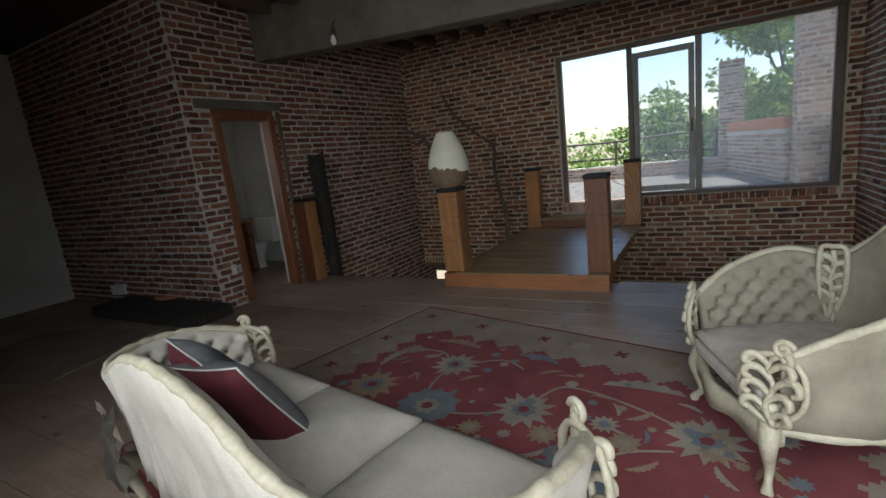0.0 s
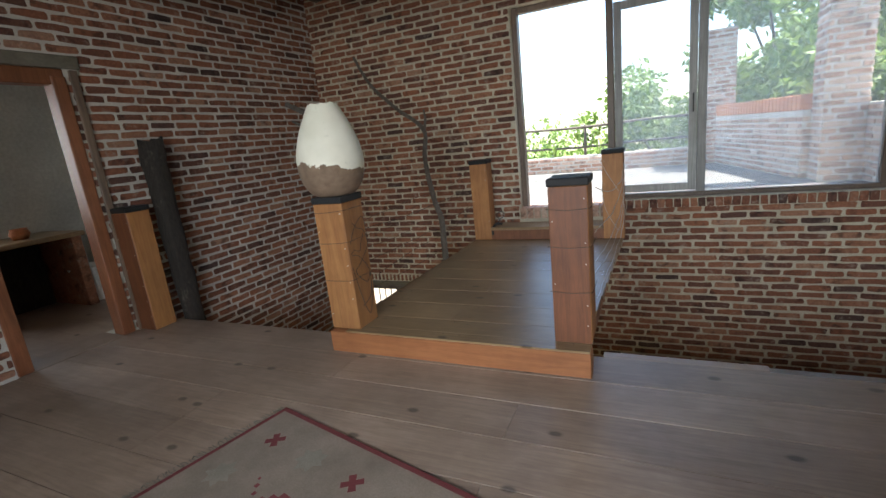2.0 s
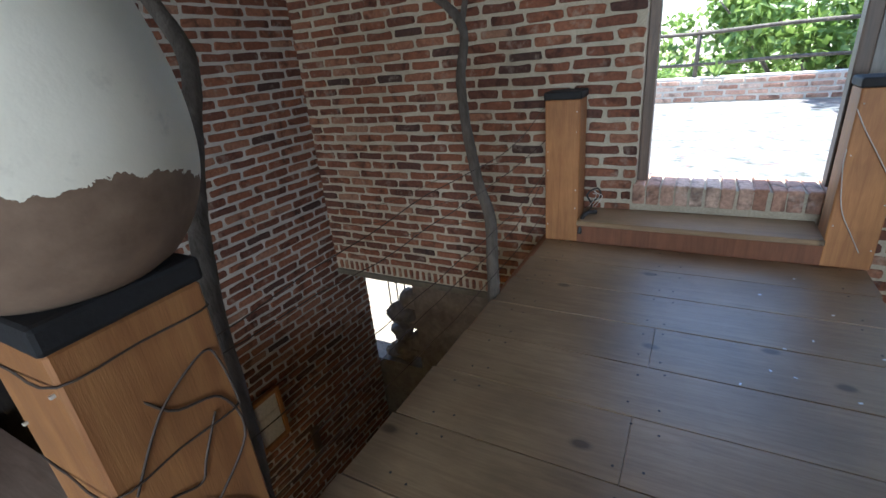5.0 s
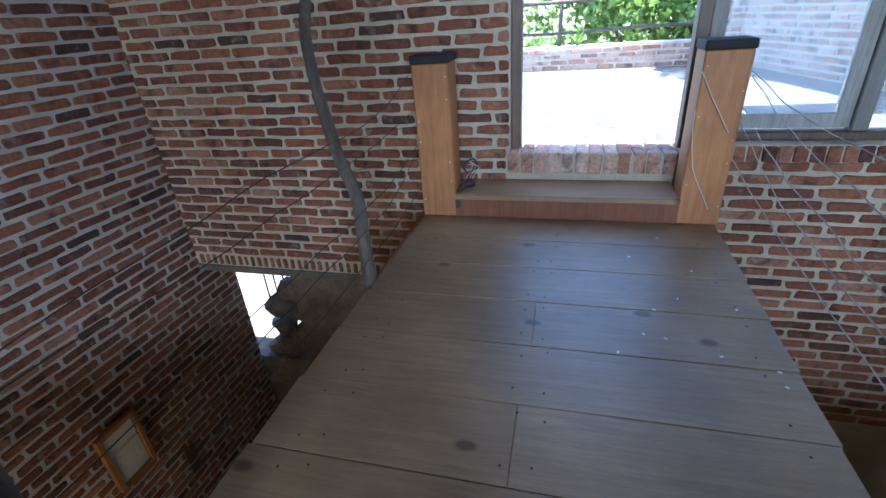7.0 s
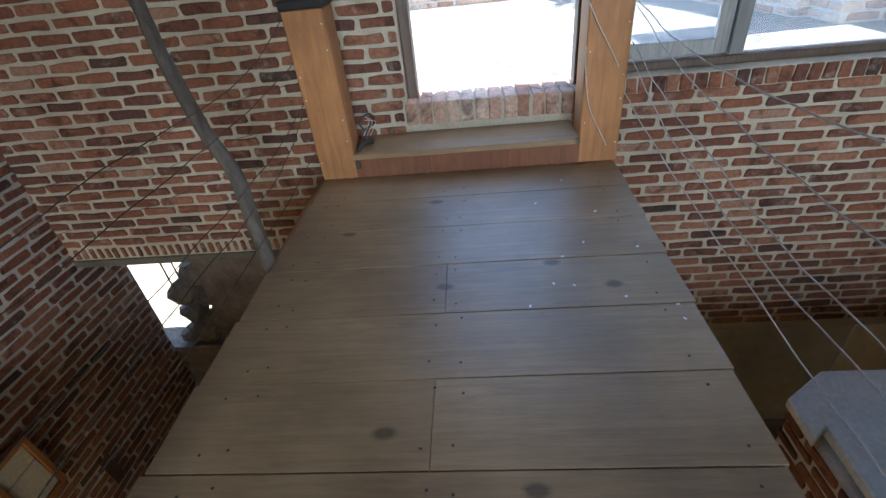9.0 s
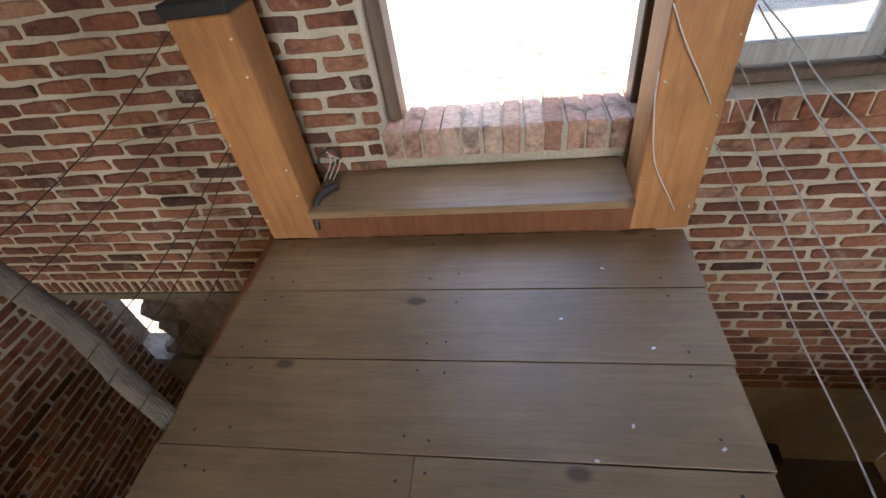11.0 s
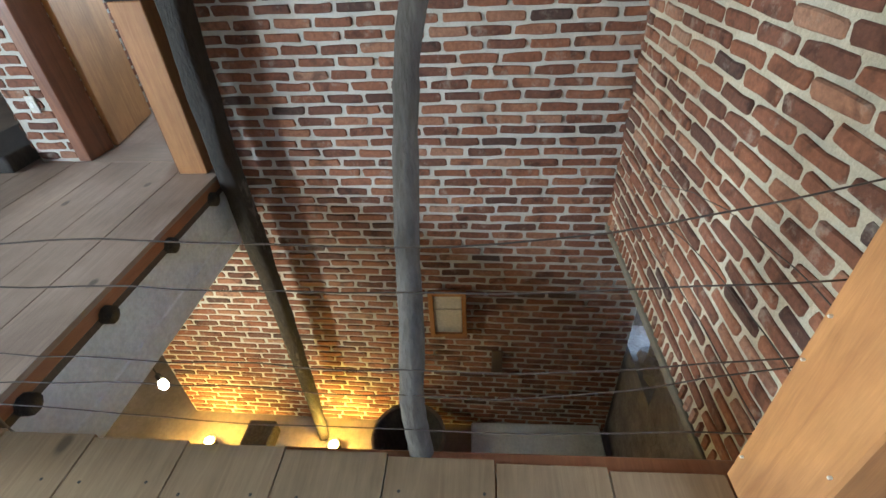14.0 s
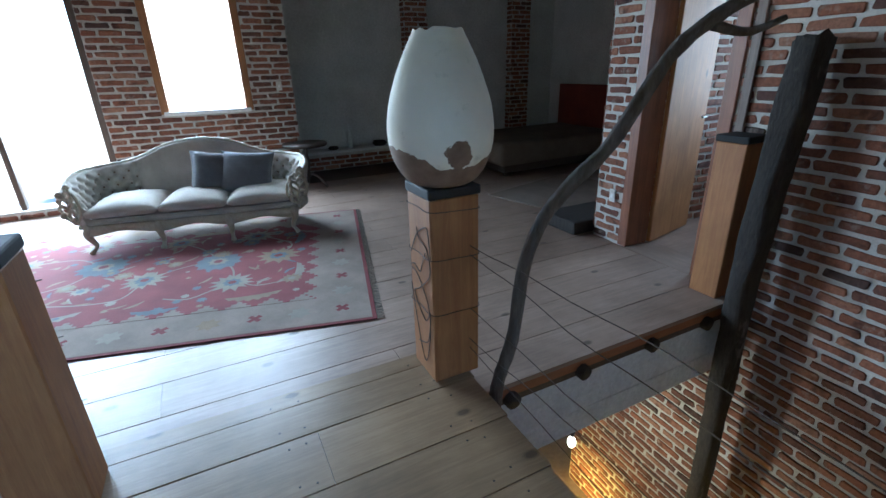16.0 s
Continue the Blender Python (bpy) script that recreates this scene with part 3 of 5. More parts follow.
# bathroom doorway in the left wall, with its open leaf
door_1 = thing("door_1", "open pine door in a heavy timber frame", "door", "", LEFT, "structure")
part("jamb", box(-3.12, -3.02, -0.02, 0.12, FLOOR, 2.0, 0.006), DOOR_WOOD, door_1)
part("jamb", box(-3.87, -3.77, -0.015, 0.24, FLOOR, 2.0, 0.006), DOOR_WOOD, door_1)
part("threshold", box(-3.77, -3.12, -0.03, 0.3, FLOOR - 0.03, FLOOR + 0.004, 0.003), FLOOR_WOOD, door_1, "worn wooden threshold")
part("head", box(-3.87, -3.02, 0.0, 0.12, 1.94, 2.06, 0.006), DOOR_WOOD, door_1)
part("lintel", box(-4.05, -2.9, -0.03, 0.1, 2.06, 2.16, 0.008), CONCRETE, door_1, "rough grey lintel")
part("cover_strip", box(-2.99, -2.93, -0.03, -0.005, FLOOR, 2.05, 0.004), FRAME_WOOD, door_1, "brown wooden cover strip")
dl = part("door_leaf", box(-0.02, 0.02, 0.0, 0.72, FLOOR + 0.01, 1.93, 0.005), LEAF_PINE, door_1, "pale pine door leaf")
dl.matrix_basis = pose(-3.76, 0.25, 0, 0, 0, 14)
part("door_handle", tube([(0.02, 0.64, 0.9), (0.06, 0.64, 0.9), (0.06, 0.56, 0.9)], 0.009, 6), CREAM_PLASTIC, dl, "pale lever handle")


def toilet():
    t = thing("toilet", "white ceramic toilet beside the bathroom wall", "toilet", "", pose(-4.15, -2.05, FLOOR, 0, 0, 180))
    bm = lathe([(0.13, 0.0), (0.11, 0.1), (0.15, 0.25), (0.2, 0.37), (0.205, 0.4), (0.17, 0.4), (0.12, 0.3), (0.0005, 0.25)], 24)
    for v in bm.verts:
        v.co.y *= 1.25
    part("bowl", bm, WHITE, t, "", True)
    part("tank", box(-0.21, 0.21, -0.42, -0.24, 0.36, 0.76, 0.025, segs=2), WHITE, t)
    part("tank_lid", box(-0.22, 0.22, -0.43, -0.23, 0.76, 0.79, 0.01), WHITE, t)


toilet()


def counter():
    c = thing("washbasin_counter", "dark brick counter with a pale worktop in the bathroom", "counter", "", pose(0, 0, 0))
    part("side", box(-4.6, -3.92, -3.05, -2.95, FLOOR, 0.62, 0.008), BRICK, c)
    part("side", box(-4.6, -3.92, -2.3, -2.2, FLOOR, 0.62, 0.008), BRICK, c)
    part("back", box(-4.68, -4.6, -3.05, -2.2, FLOOR, 0.62), CHARRED, c)
    part("worktop", box(-4.68, -3.88, -3.08, -2.17, 0.62, 0.67, 0.01), DECK_WOOD, c, "pale wooden worktop")


counter()


def pot(x, y, z, r, h, label, mat):
    p = tagged(obj("clay_pot", lathe([(0.0005, 0), (r * 0.7, 0), (r, h * 0.5), (r * 0.75, h * 0.9), (r * 0.85, h), (r * 0.75, h), (r * 0.6, h * 0.85)], 20), mat, None, "", True), label, "pot")
    p.location = (x, y, z)


pot(-4.2, -2.6, 0.67, 0.09, 0.11, "small round terracotta pot on the bathroom counter", TERRACOTTA)
pot(-4.25, -2.82, 0.67, 0.05, 0.14, "small white ceramic jar on the bathroom counter", WHITE)

# rear windows
window_2 = thing("window_2", "tall timber-framed garden doorway in the rear wall", "window", kind="structure")
for x0, x1, z0, z1 in ((1.66, 1.74, FLOOR + 0.1, 2.6), (2.66, 2.72, FLOOR + 0.1, 2.6), (3.62, 3.7, FLOOR + 0.1, 2.6), (1.74, 3.62, 2.53, 2.6)):
    part("window_frame", box(x0, x1, REAR_Y - 0.15, REAR_Y - 0.05, z0, z1, 0.006), FRAME_WOOD, window_2)
window_3 = thing("window_3", "timber-framed window with splayed wooden reveals above the sofa", "window", kind="structure")
for x0, x1, z0, z1 in ((0.0, 0.09, 0.92, 2.55), (0.98, 1.07, 0.92, 2.55), (0.09, 0.98, 2.47, 2.55)):
    part("window_frame", box(x0, x1, REAR_Y - 0.2, REAR_Y + 0.012, z0, z1, 0.006), PINE, window_3)
part("window_sill", box(0.03, 1.04, REAR_Y - 0.22, REAR_Y + 0.03, 0.9, 0.95, 0.006), WHITE, window_3, "white painted sill")


def window_light(x, y, z, sx, sz, aim, watts):
    a = new("window_daylight", bpy.data.lights.new("window_daylight", "AREA"))
    a.data.shape, a.data.size, a.data.size_y, a.data.energy = "RECTANGLE", sx, sz, watts
    a.data.color = (0.93, 0.97, 1.0)
    a.data.spread = radians(135)
    a.matrix_world = look((x, y, z), aim)


window_light(2.68, REAR_Y - 0.28, 1.25, 1.9, 2.6, (2.4, -5.0, -1.0), 36)
window_light(-4.84, -3.32, 1.55, 0.7, 1.2, (0, -3.32, 1.2), 2.5)
window_light(0.53, REAR_Y - 0.28, 1.75, 0.9, 1.55, (0.53, -4.0, -0.2), 15)

# terrace and garden
terrace_floor = tagged(obj("terrace_floor", box(-1.4, 6.0, 1.02, 5.2, LOW, 0.285), PAVING), kind="structure")
terrace_step = tagged(obj("terrace_edge", box(-1.4, 6.0, 0.577, 1.02, -0.1, 0.285), PAVING), kind="structure")
ground = tagged(obj("ground", box(-300, 300, -300, 300, -3.9, LOW - 0.25), EARTH), kind="structure")


def brick_block(name, label, category, x0, x1, y0, y1, z0, z1, rz=0, origin=(0, 0, 0), material=BRICK_PALE):
    b = tagged(obj(name, box(x0, x1, y0, y1, z0, z1), MORTAR), label, category)
    b.matrix_basis = pose(*origin, 0, 0, rz)
    for m, u0, u1 in ((pose(0, y0, 0), x0, x1), (pose(x1, 0, 0, 0, 0, 90), y0, y1), (pose(x0, 0, 0, 0, 0, -90), -y1, -y0)):
        before = set(b.children)
        lay_bricks(b, u0, u1, z0, z1, (), None, material)
        for o in set(b.children) - before:
            o.matrix_basis = m
    return b


brick_block("garden_wall", "low pale brick parapet wall at the terrace edge", "wall", -2.5, 2.75, 4.65, 4.9, 0.285, 0.6)
brick_block("garden_column", "tall weathered brick garden column", "column", 2.62, 3.05, 4.68, 5.1, 0.285, 2.55)
brick_block("garden_column", "tall weathered brick garden column", "column", 3.45, 3.85, 1.5, 1.9, 0.285, 3.9)
planter = brick_block("planter_wall", "pale brick planter wall with a terracotta coping", "planter", 0.0, 0.3, 0.0, 2.85, 0.285, 1.1, 12.0, (3.36, 1.87, 0))
for k in range(28):
    part("coping_tile", box(-0.03, 0.32, 0.1 * k + 0.003, 0.1 * k + 0.095, 1.1, 1.28, 0.008), TERRACOTTA, planter)
brick_block("garden_wall", "low pale brick garden wall beside the house", "wall", 3.85, 4.1, 0.6, 1.6, 0.285, 1.12)


def rail(z, r):
    pts = smooth_path([(-2.6, 4.75, z), (-1.2, 4.75, z + 0.02), (0.4, 4.76, z - 0.015), (1.6, 4.75, z + 0.015), (2.65, 4.76, z)])
    tagged(obj("log_rail", tube(pts, r, 8), BARK, None, "", True), "rough weathered log rail above the parapet wall", "rail", "terrace rails")


rail(1.17, 0.025)
rail(0.78, 0.022)
for px in (-1.9, 0.5, 2.55):
    tagged(obj("rail_post", tube([(px, 4.78, 0.55), (px + 0.01, 4.77, 1.2)], 0.028, 8), BARK, None, "", True), "rough weathered log post on the parapet", "post", "terrace rail posts")


def leaf_material(name, lo, hi):
    m = Mat(name, 0.5)
    m.colour(m.ramp(m.random(), [(0.0, lo), (1.0, hi)]))
    m.b.inputs["Subsurface Weight"].default_value = 0.0
    tr = m.node("ShaderNodeBsdfTranslucent")
    m.link(m.ramp(m.random(), [(0.0, lo), (1.0, hi)]), tr.inputs[0])
    mx = m.node("ShaderNodeMixShader", Fac=0.35)
    out = m.t.nodes["Material Output"]
    m.link(m.b.outputs[0], mx.inputs[1])
    m.link(tr.outputs[0], mx.inputs[2])
    m.link(mx.outputs[0], out.inputs[0])
    return m.m


LEAF = leaf_material("leaf", (0.08, 0.14, 0.025), (0.26, 0.37, 0.09))


def leaves(centres, count, size, seed, droop=0.3):
    """Many bent leaves scattered round clump centres (x, y, z, radius)."""
    g = np.random.default_rng(seed)
    c = np.array(centres)
    pick = g.integers(0, len(c), count)
    d = g.normal(size=(count, 3))
    d /= np.linalg.norm(d, axis=1)[:, None]
    p = c[pick, :3] + d * (c[pick, 3] * g.uniform(0.35, 1.0, count) ** 0.6)[:, None]
    a = g.normal(size=(count, 3))
    a[:, 2] -= droop
    a /= np.linalg.norm(a, axis=1)[:, None]
    b = np.cross(a, g.normal(size=(count, 3)))
    b /= np.linalg.norm(b, axis=1)[:, None]
    n = np.cross(a, b)
    s = size * g.uniform(0.6, 1.3, count)[:, None]
    vs = np.stack([p, p + a * s * 0.5 + b * s * 0.24 + n * s * 0.06, p + a * s, p + a * s * 0.5 - b * s * 0.24 + n * s * 0.06], 1).reshape(-1, 3)
    me = bpy.data.meshes.new("crown")
    me.from_pydata(vs.tolist(), [], [(4 * i, 4 * i + 1, 4 * i + 2, 4 * i + 3) for i in range(count)])
    me.materials.append(LEAF)
    return me


def tree(x, y, z, height, spread, count, size, seed, label):
    g = random.Random(seed)
    t = thing("tree", label, "tree", "garden trees", pose(x, y, z))
    bm = tube(smooth_path([(0, 0, 0), (0.08, 0.05, height * 0.3), (-0.06, 0.1, height * 0.6)]), [0.16 - 0.006 * i for i in range(13)], 10)
    clumps = []
    for k in range(9):
        ang, up = 2.4 * k, g.uniform(0.5, 1.0)
        end = Vector((math.cos(ang) * spread * g.uniform(0.4, 0.95), math.sin(ang) * spread * g.uniform(0.4, 0.95), height * up))
        start = Vector((-0.03, 0.07, height * g.uniform(0.35, 0.58)))
        mid = (start + end) / 2 + Vector((0, 0, 0.25))
        tube(smooth_path([start, mid, end], 4), [0.07 - 0.007 * i for i in range(9)], 6, bm)
        for q in range(5):
            clumps.append((*(end + Vector((g.uniform(-1, 1), g.uniform(-1, 1), g.uniform(-0.7, 0.7))) * spread * 0.42), spread * g.uniform(0.16, 0.34)))
    part("trunk", bm, BARK, t, "rough grey trunk with limbs", True)
    o = new("crown", leaves(clumps, count, size, seed))
    o.parent = t


tree(5.9, 3.3, LOW - 0.25, 6.4, 1.6, 9000, 0.17, 13, "broad leafy green tree over the planter")
tree(3.9, 6.4, LOW - 0.25, 5.6, 1.7, 9000, 0.18, 14, "broad leafy green tree behind the brick column")
tree(5.3, 4.6, LOW - 0.25, 6.8, 2.1, 12000, 0.2, 3, "broad leafy green tree behind the planter")
tree(4.6, 7.6, LOW - 0.25, 7.4, 2.5, 12000, 0.22, 4, "broad leafy green tree behind the brick column")
tree(2.6, 8.8, LOW - 0.25, 6.2, 2.0, 7000, 0.22, 5, "broad leafy green tree beyond the terrace")
tree(1.2, 12.0, LOW - 0.25, 5.2, 2.2, 4000, 0.22, 6, "broad leafy green tree beyond the parapet")
tree(-2.8, 14.0, LOW - 0.25, 4.9, 2.2, 3500, 0.22, 8, "distant leafy green tree beyond the parapet")
for k, (bx, by, bz, cx, sd) in enumerate(((3.75, 2.5, 1.3, 0.4, 21), (3.6, 3.2, 1.25, 0.42, 22), (3.45, 4.0, 1.25, 0.42, 23))):
    o = new("fern", leaves([(0, 0, 0.25, 0.42), (-0.12, 0.2, 0.08, 0.3), (-0.1, -0.2, 0.08, 0.3), (0.1, 0, 0.55, 0.35)], 900, 0.16, sd, 0.8))
    o.location = (bx - 0.02, by, bz - 0.1)
    tagged(o, "drooping green fern in the brick planter", "fern", "planter ferns")
far_wood = tagged(new("far_woods", leaves([(x, 34 + 6 * math.sin(x), -1.6 + 1.2 * math.sin(x * 1.7), 3.4) for x in np.arange(-45, 60, 2.3)], 9000, 0.6, 31)), "distant line of green trees", "woods", kind="stuff")


def agave(x, y, z, r, seed):
    g = random.Random(seed)
    bm = bmesh.new()
    for k in range(16):
        a, el = 2.4 * k, radians(g.uniform(25, 75))
        d = Vector((math.cos(a) * math.cos(el), math.sin(a) * math.cos(el), math.sin(el)))
        s = Vector((-math.sin(a), math.cos(a), 0)) * 0.018
        v = [bm.verts.new(q) for q in (-s, s, d * r * 0.6 + s * 0.8, d * r * 0.6 - s * 0.8, d * r + Vector((0, 0, -0.03)))]
        bm.faces.new((v[0], v[1], v[2], v[3]))
        bm.faces.new((v[3], v[2], v[4]))
    o = tagged(obj("agave", bm, LEAF), "spiky green agave plant behind the parapet", "agave", "parapet agaves")
    o.location = (x, y, z)


for k, ax in enumerate((-0.8, -0.1, 0.75)):
    agave(ax, 4.78, 0.6, 0.3, k)

# ---- rug ----
RUG_RED = plain("rug_red", (0.13, 0.026, 0.03), (0.215, 0.05, 0.053), 3, 0.95, 0.5, 160, dist=0.004)
RUG_BEIGE = plain("rug_beige", (0.17, 0.13, 0.1), (0.27, 0.215, 0.17), 3, 0.95, 0.5, 160, dist=0.004)
RUG_DARK = plain("rug_edge", (0.12, 0.02, 0.022), (0.18, 0.035, 0.035), 4, 0.95, 0.4, 160)
RUG_BLUE = plain("rug_blue", (0.085, 0.1, 0.118), (0.145, 0.168, 0.185), 4, 0.95, 0.4, 160)
RUG_CREAM = plain("rug_cream", (0.185, 0.16, 0.125), (0.275, 0.245, 0.195), 4, 0.95, 0.4, 160)
RUG_OCHRE = plain("rug_ochre", (0.175, 0.125, 0.08), (0.255, 0.19, 0.12), 4, 0.95, 0.4, 160)
RL, RW = 3.6, 2.62
rug = thing("rug", "worn red wool rug with floral field and beige border", "rug", "", pose(-0.136, -3.367, FLOOR + 0.002, 0, 0, -14.0))
part("edge", box(0, RL, -RW, 0, 0, 0.008, 0.003), RUG_DARK, rug, "dark red binding")
part("border", box(0.03, RL - 0.03, -RW + 0.03, -0.03, 0.003, 0.0095), RUG_BEIGE, rug, "beige border")
part("field", box(0.4, RL - 0.4, -RW + 0.4, -0.4, 0.004, 0.011), RUG_RED, rug, "red field")


def motif(outline, x, y, size, turn, material, name, z=0.0118):
    bm = bmesh.new()
    c, s = math.cos(turn), math.sin(turn)
    ring = [bm.verts.new((x + size * (c * a - s * b), y + size * (s * a + c * b), z)) for a, b in outline]
    mid = bm.verts.new((x, y, z))
    for i in range(len(ring)):
        bm.faces.new((mid, ring[i], ring[(i + 1) % len(ring)]))
    return part(name, bm, material, rug)


def star(n, inner, seed=0, wob=0.08):
    g = random.Random(seed)
    return [((1.0 if k % 2 == 0 else inner) * (1 + g.uniform(-wob, wob)) * math.cos(math.pi * k / n), (1.0 if k % 2 == 0 else inner) * (1 + g.uniform(-wob, wob)) * math.sin(math.pi * k / n)) for k in range(2 * n)]


def feather():
    top = [(-1 + 2 * t, 0.42 - 0.42 * (2 * t - 1) ** 2 + (0.1 if i % 2 else -0.03)) for i, t in enumerate(k / 12 for k in range(13))]
    low = [(1 - 2 * t, 0.1 - 0.1 * (1 - 2 * t) ** 2 - 0.05) for t in (k / 8 for k in range(1, 8))]
    return [(a, b - 0.2) for a, b in low[::-1]][::-1] + [(a, b - 0.2) for a, b in top]


CROSS = [(-0.35, 1), (0.35, 1), (0.3, 0.3), (1, 0.35), (1, -0.35), (0.3, -0.3), (0.35, -1), (-0.35, -1), (-0.3, -0.3), (-1, -0.35), (-1, 0.35), (-0.3, 0.3)]
rr = random.Random(5)
for i in range(12):
    for yy in (-0.21, -RW + 0.21):
        px = 0.22 + i * (RL - 0.44) / 11
        if i % 2 == 0:
            motif(CROSS, px, yy, 0.05, 0.78, RUG_DARK, "cross", 0.0102)
        else:
            motif(star(7, 0.62, i), px, yy, 0.085, 0, RUG_CREAM if i % 4 == 1 else RUG_OCHRE, "rosette", 0.0102)
for i in range(1, 8):
    for px in (0.21, RL - 0.21):
        yy = -0.21 - i * (RW - 0.42) / 8
        motif(CROSS if i % 2 == 0 else star(7, 0.62, i), px, yy, 0.05 if i % 2 == 0 else 0.085, 0.78, RUG_DARK if i % 2 == 0 else RUG_CREAM, "cross" if i % 2 == 0 else "rosette", 0.0102)
for px, yy, sz, mat, inn, n in ((1.05, -0.86, 0.17, RUG_CREAM, 0.55, 9), (0.75, -1.35, 0.2, RUG_OCHRE, 0.6, 8), (1.25, -1.35, 0.2, RUG_BLUE, 0.82, 9), (1.75, -1.1, 0.18, RUG_CREAM, 0.5, 9),
                                (2.2, -1.5, 0.21, RUG_BLUE, 0.8, 9), (2.6, -0.9, 0.18, RUG_CREAM, 0.55, 9), (1.0, -1.95, 0.18, RUG_CREAM, 0.55, 9), (1.7, -1.95, 0.18, RUG_OCHRE, 0.55, 8), (2.9, -1.7, 0.19, RUG_OCHRE, 0.6, 8), (2.45, -2.05, 0.16, RUG_CREAM, 0.55, 9)):
    motif(star(n + 3, max(inn, 0.62), int(px * 100)), px, yy, sz, rr.uniform(0, 3), mat, "flower")
    motif(star(8, 0.7, 3), px, yy, sz * 0.45, 0, RUG_CREAM if mat is RUG_BLUE else RUG_BLUE, "flower_heart", 0.0124)
    motif(star(6, 0.8, 3), px, yy, sz * 0.2, 0, RUG_DARK, "flower_heart", 0.013)
for px, yy, sz, tn, mat in ((0.85, -0.55, 0.2, 0.1, RUG_OCHRE), (1.5, -0.5, 0.16, 0, RUG_BLUE), (2.2, -0.55, 0.22, 0.2, RUG_CREAM), (2.9, -0.55, 0.2, -0.1, RUG_OCHRE), (0.55, -0.95, 0.18, 1.5, RUG_CREAM), (0.58, -1.8, 0.18, 1.5, RUG_BLUE),
                            (1.45, -2.15, 0.2, 3.2, RUG_OCHRE), (2.1, -2.12, 0.2, 3.1, RUG_CREAM), (3.05, -1.2, 0.18, 1.6, RUG_BLUE)):
    motif(feather(), px, yy, sz, tn, mat, "leaf_motif")
for k in range(75):
    motif(star(9, 0.62, k), rr.uniform(0.5, RL - 0.5), rr.uniform(-RW + 0.5, -0.5), rr.uniform(0.022, 0.05), rr.uniform(0, 3), rr.choice((RUG_CREAM, RUG_BLUE, RUG_OCHRE)), "bud", 0.0122 + 0.000006 * k)
for k in range(16):
    fx, fy = 0.6 + (RL - 1.2) * ((k * 0.618) % 1), -0.6 - (RW - 1.2) * ((k * 0.367 + 0.15) % 1)
    motif(star(11, 0.66, k), fx, fy, rr.uniform(0.07, 0.1), k, (RUG_OCHRE, RUG_BLUE, RUG_CREAM)[k % 3], "small_flower", 0.01192 + 0.00001 * k)
    motif(star(7, 0.7, k), fx, fy, 0.035, k, (RUG_CREAM, RUG_OCHRE, RUG_BLUE)[k % 3], "flower_heart", 0.01275)


STEP = [(-1, 0), (-1, 0.35), (-0.6, 0.35), (-0.6, 0.75), (-0.22, 0.75), (-0.22, 1.1), (0.22, 1.1), (0.22, 0.75), (0.6, 0.75), (0.6, 0.35), (1, 0.35), (1, 0)]
for k in range(13):
    px = 0.5 + k * (RL - 1.0) / 12
    motif(STEP, px, -0.398, 0.085, math.pi, RUG_BEIGE, "stepped_edge", 0.01155)
    motif(STEP, px, -RW + 0.398, 0.085, 0, RUG_BEIGE, "stepped_edge", 0.01155)
for k in range(9):
    yy = -0.5 - k * (RW - 1.0) / 8
    motif(STEP, 0.398, yy, 0.085, -math.pi / 2, RUG_BEIGE, "stepped_edge", 0.01155)
    motif(STEP, RL - 0.398, yy, 0.085, math.pi / 2, RUG_BEIGE, "stepped_edge", 0.01155)
for k in range(60):
    motif(feather(), rr.uniform(0.55, RL - 0.55), rr.uniform(-RW + 0.55, -0.55), rr.uniform(0.045, 0.085), rr.uniform(0, 6.2), rr.choice((RUG_CREAM, RUG_OCHRE, RUG_OCHRE, RUG_BLUE)), "small_leaf", 0.01135 + 0.000003 * k)


def vine(points, mat):
    pts = smooth_path([(a, b, 0.0114) for a, b in points], 5)
    bm = bmesh.new()
    vs = []
    for i, p in enumerate(pts):
        d = (pts[min(i + 1, len(pts) - 1)] - pts[max(i - 1, 0)]).normalized()
        n = Vector((-d.y, d.x, 0)) * 0.008
        vs.append((bm.verts.new(p - n), bm.verts.new(p + n)))
    for (a, b), (c, d) in zip(vs, vs[1:]):
        bm.faces.new((a, c, d, b))
    part("vine", bm, mat, rug)


for v in (((0.6, -0.8), (0.85, -0.75), (1.05, -0.86), (1.3, -0.65), (1.5, -0.7)), ((1.05, -0.9), (1.1, -1.15), (1.25, -1.35), (1.5, -1.3), (1.75, -1.1)), ((1.75, -1.1), (1.8, -0.8), (2.0, -0.75), (2.3, -0.8), (2.6, -0.9)),
          ((0.75, -1.35), (0.65, -1.6), (0.8, -1.8), (1.0, -1.95)), ((2.2, -1.5), (2.3, -1.2), (2.5, -1.05)), ((1.25, -1.4), (1.45, -1.7), (1.7, -1.95)), ((2.2, -1.5), (2.5, -1.75), (2.9, -1.7))):
    vine(v, RUG_CREAM)
fr = bmesh.new()
for k in range(150):
    yy = -RW + 0.01 + k * (RW - 0.02) / 149
    tube([(0.0, yy, 0.004), (-0.03, yy + rr.uniform(-0.008, 0.008), 0.003), (-0.05, yy + rr.uniform(-0.015, 0.015), 0.002)], 0.0025, 4, fr)
tagged(part("fringe", fr, RUG_CREAM, rug, "short cream fringe"), kind="stuff")


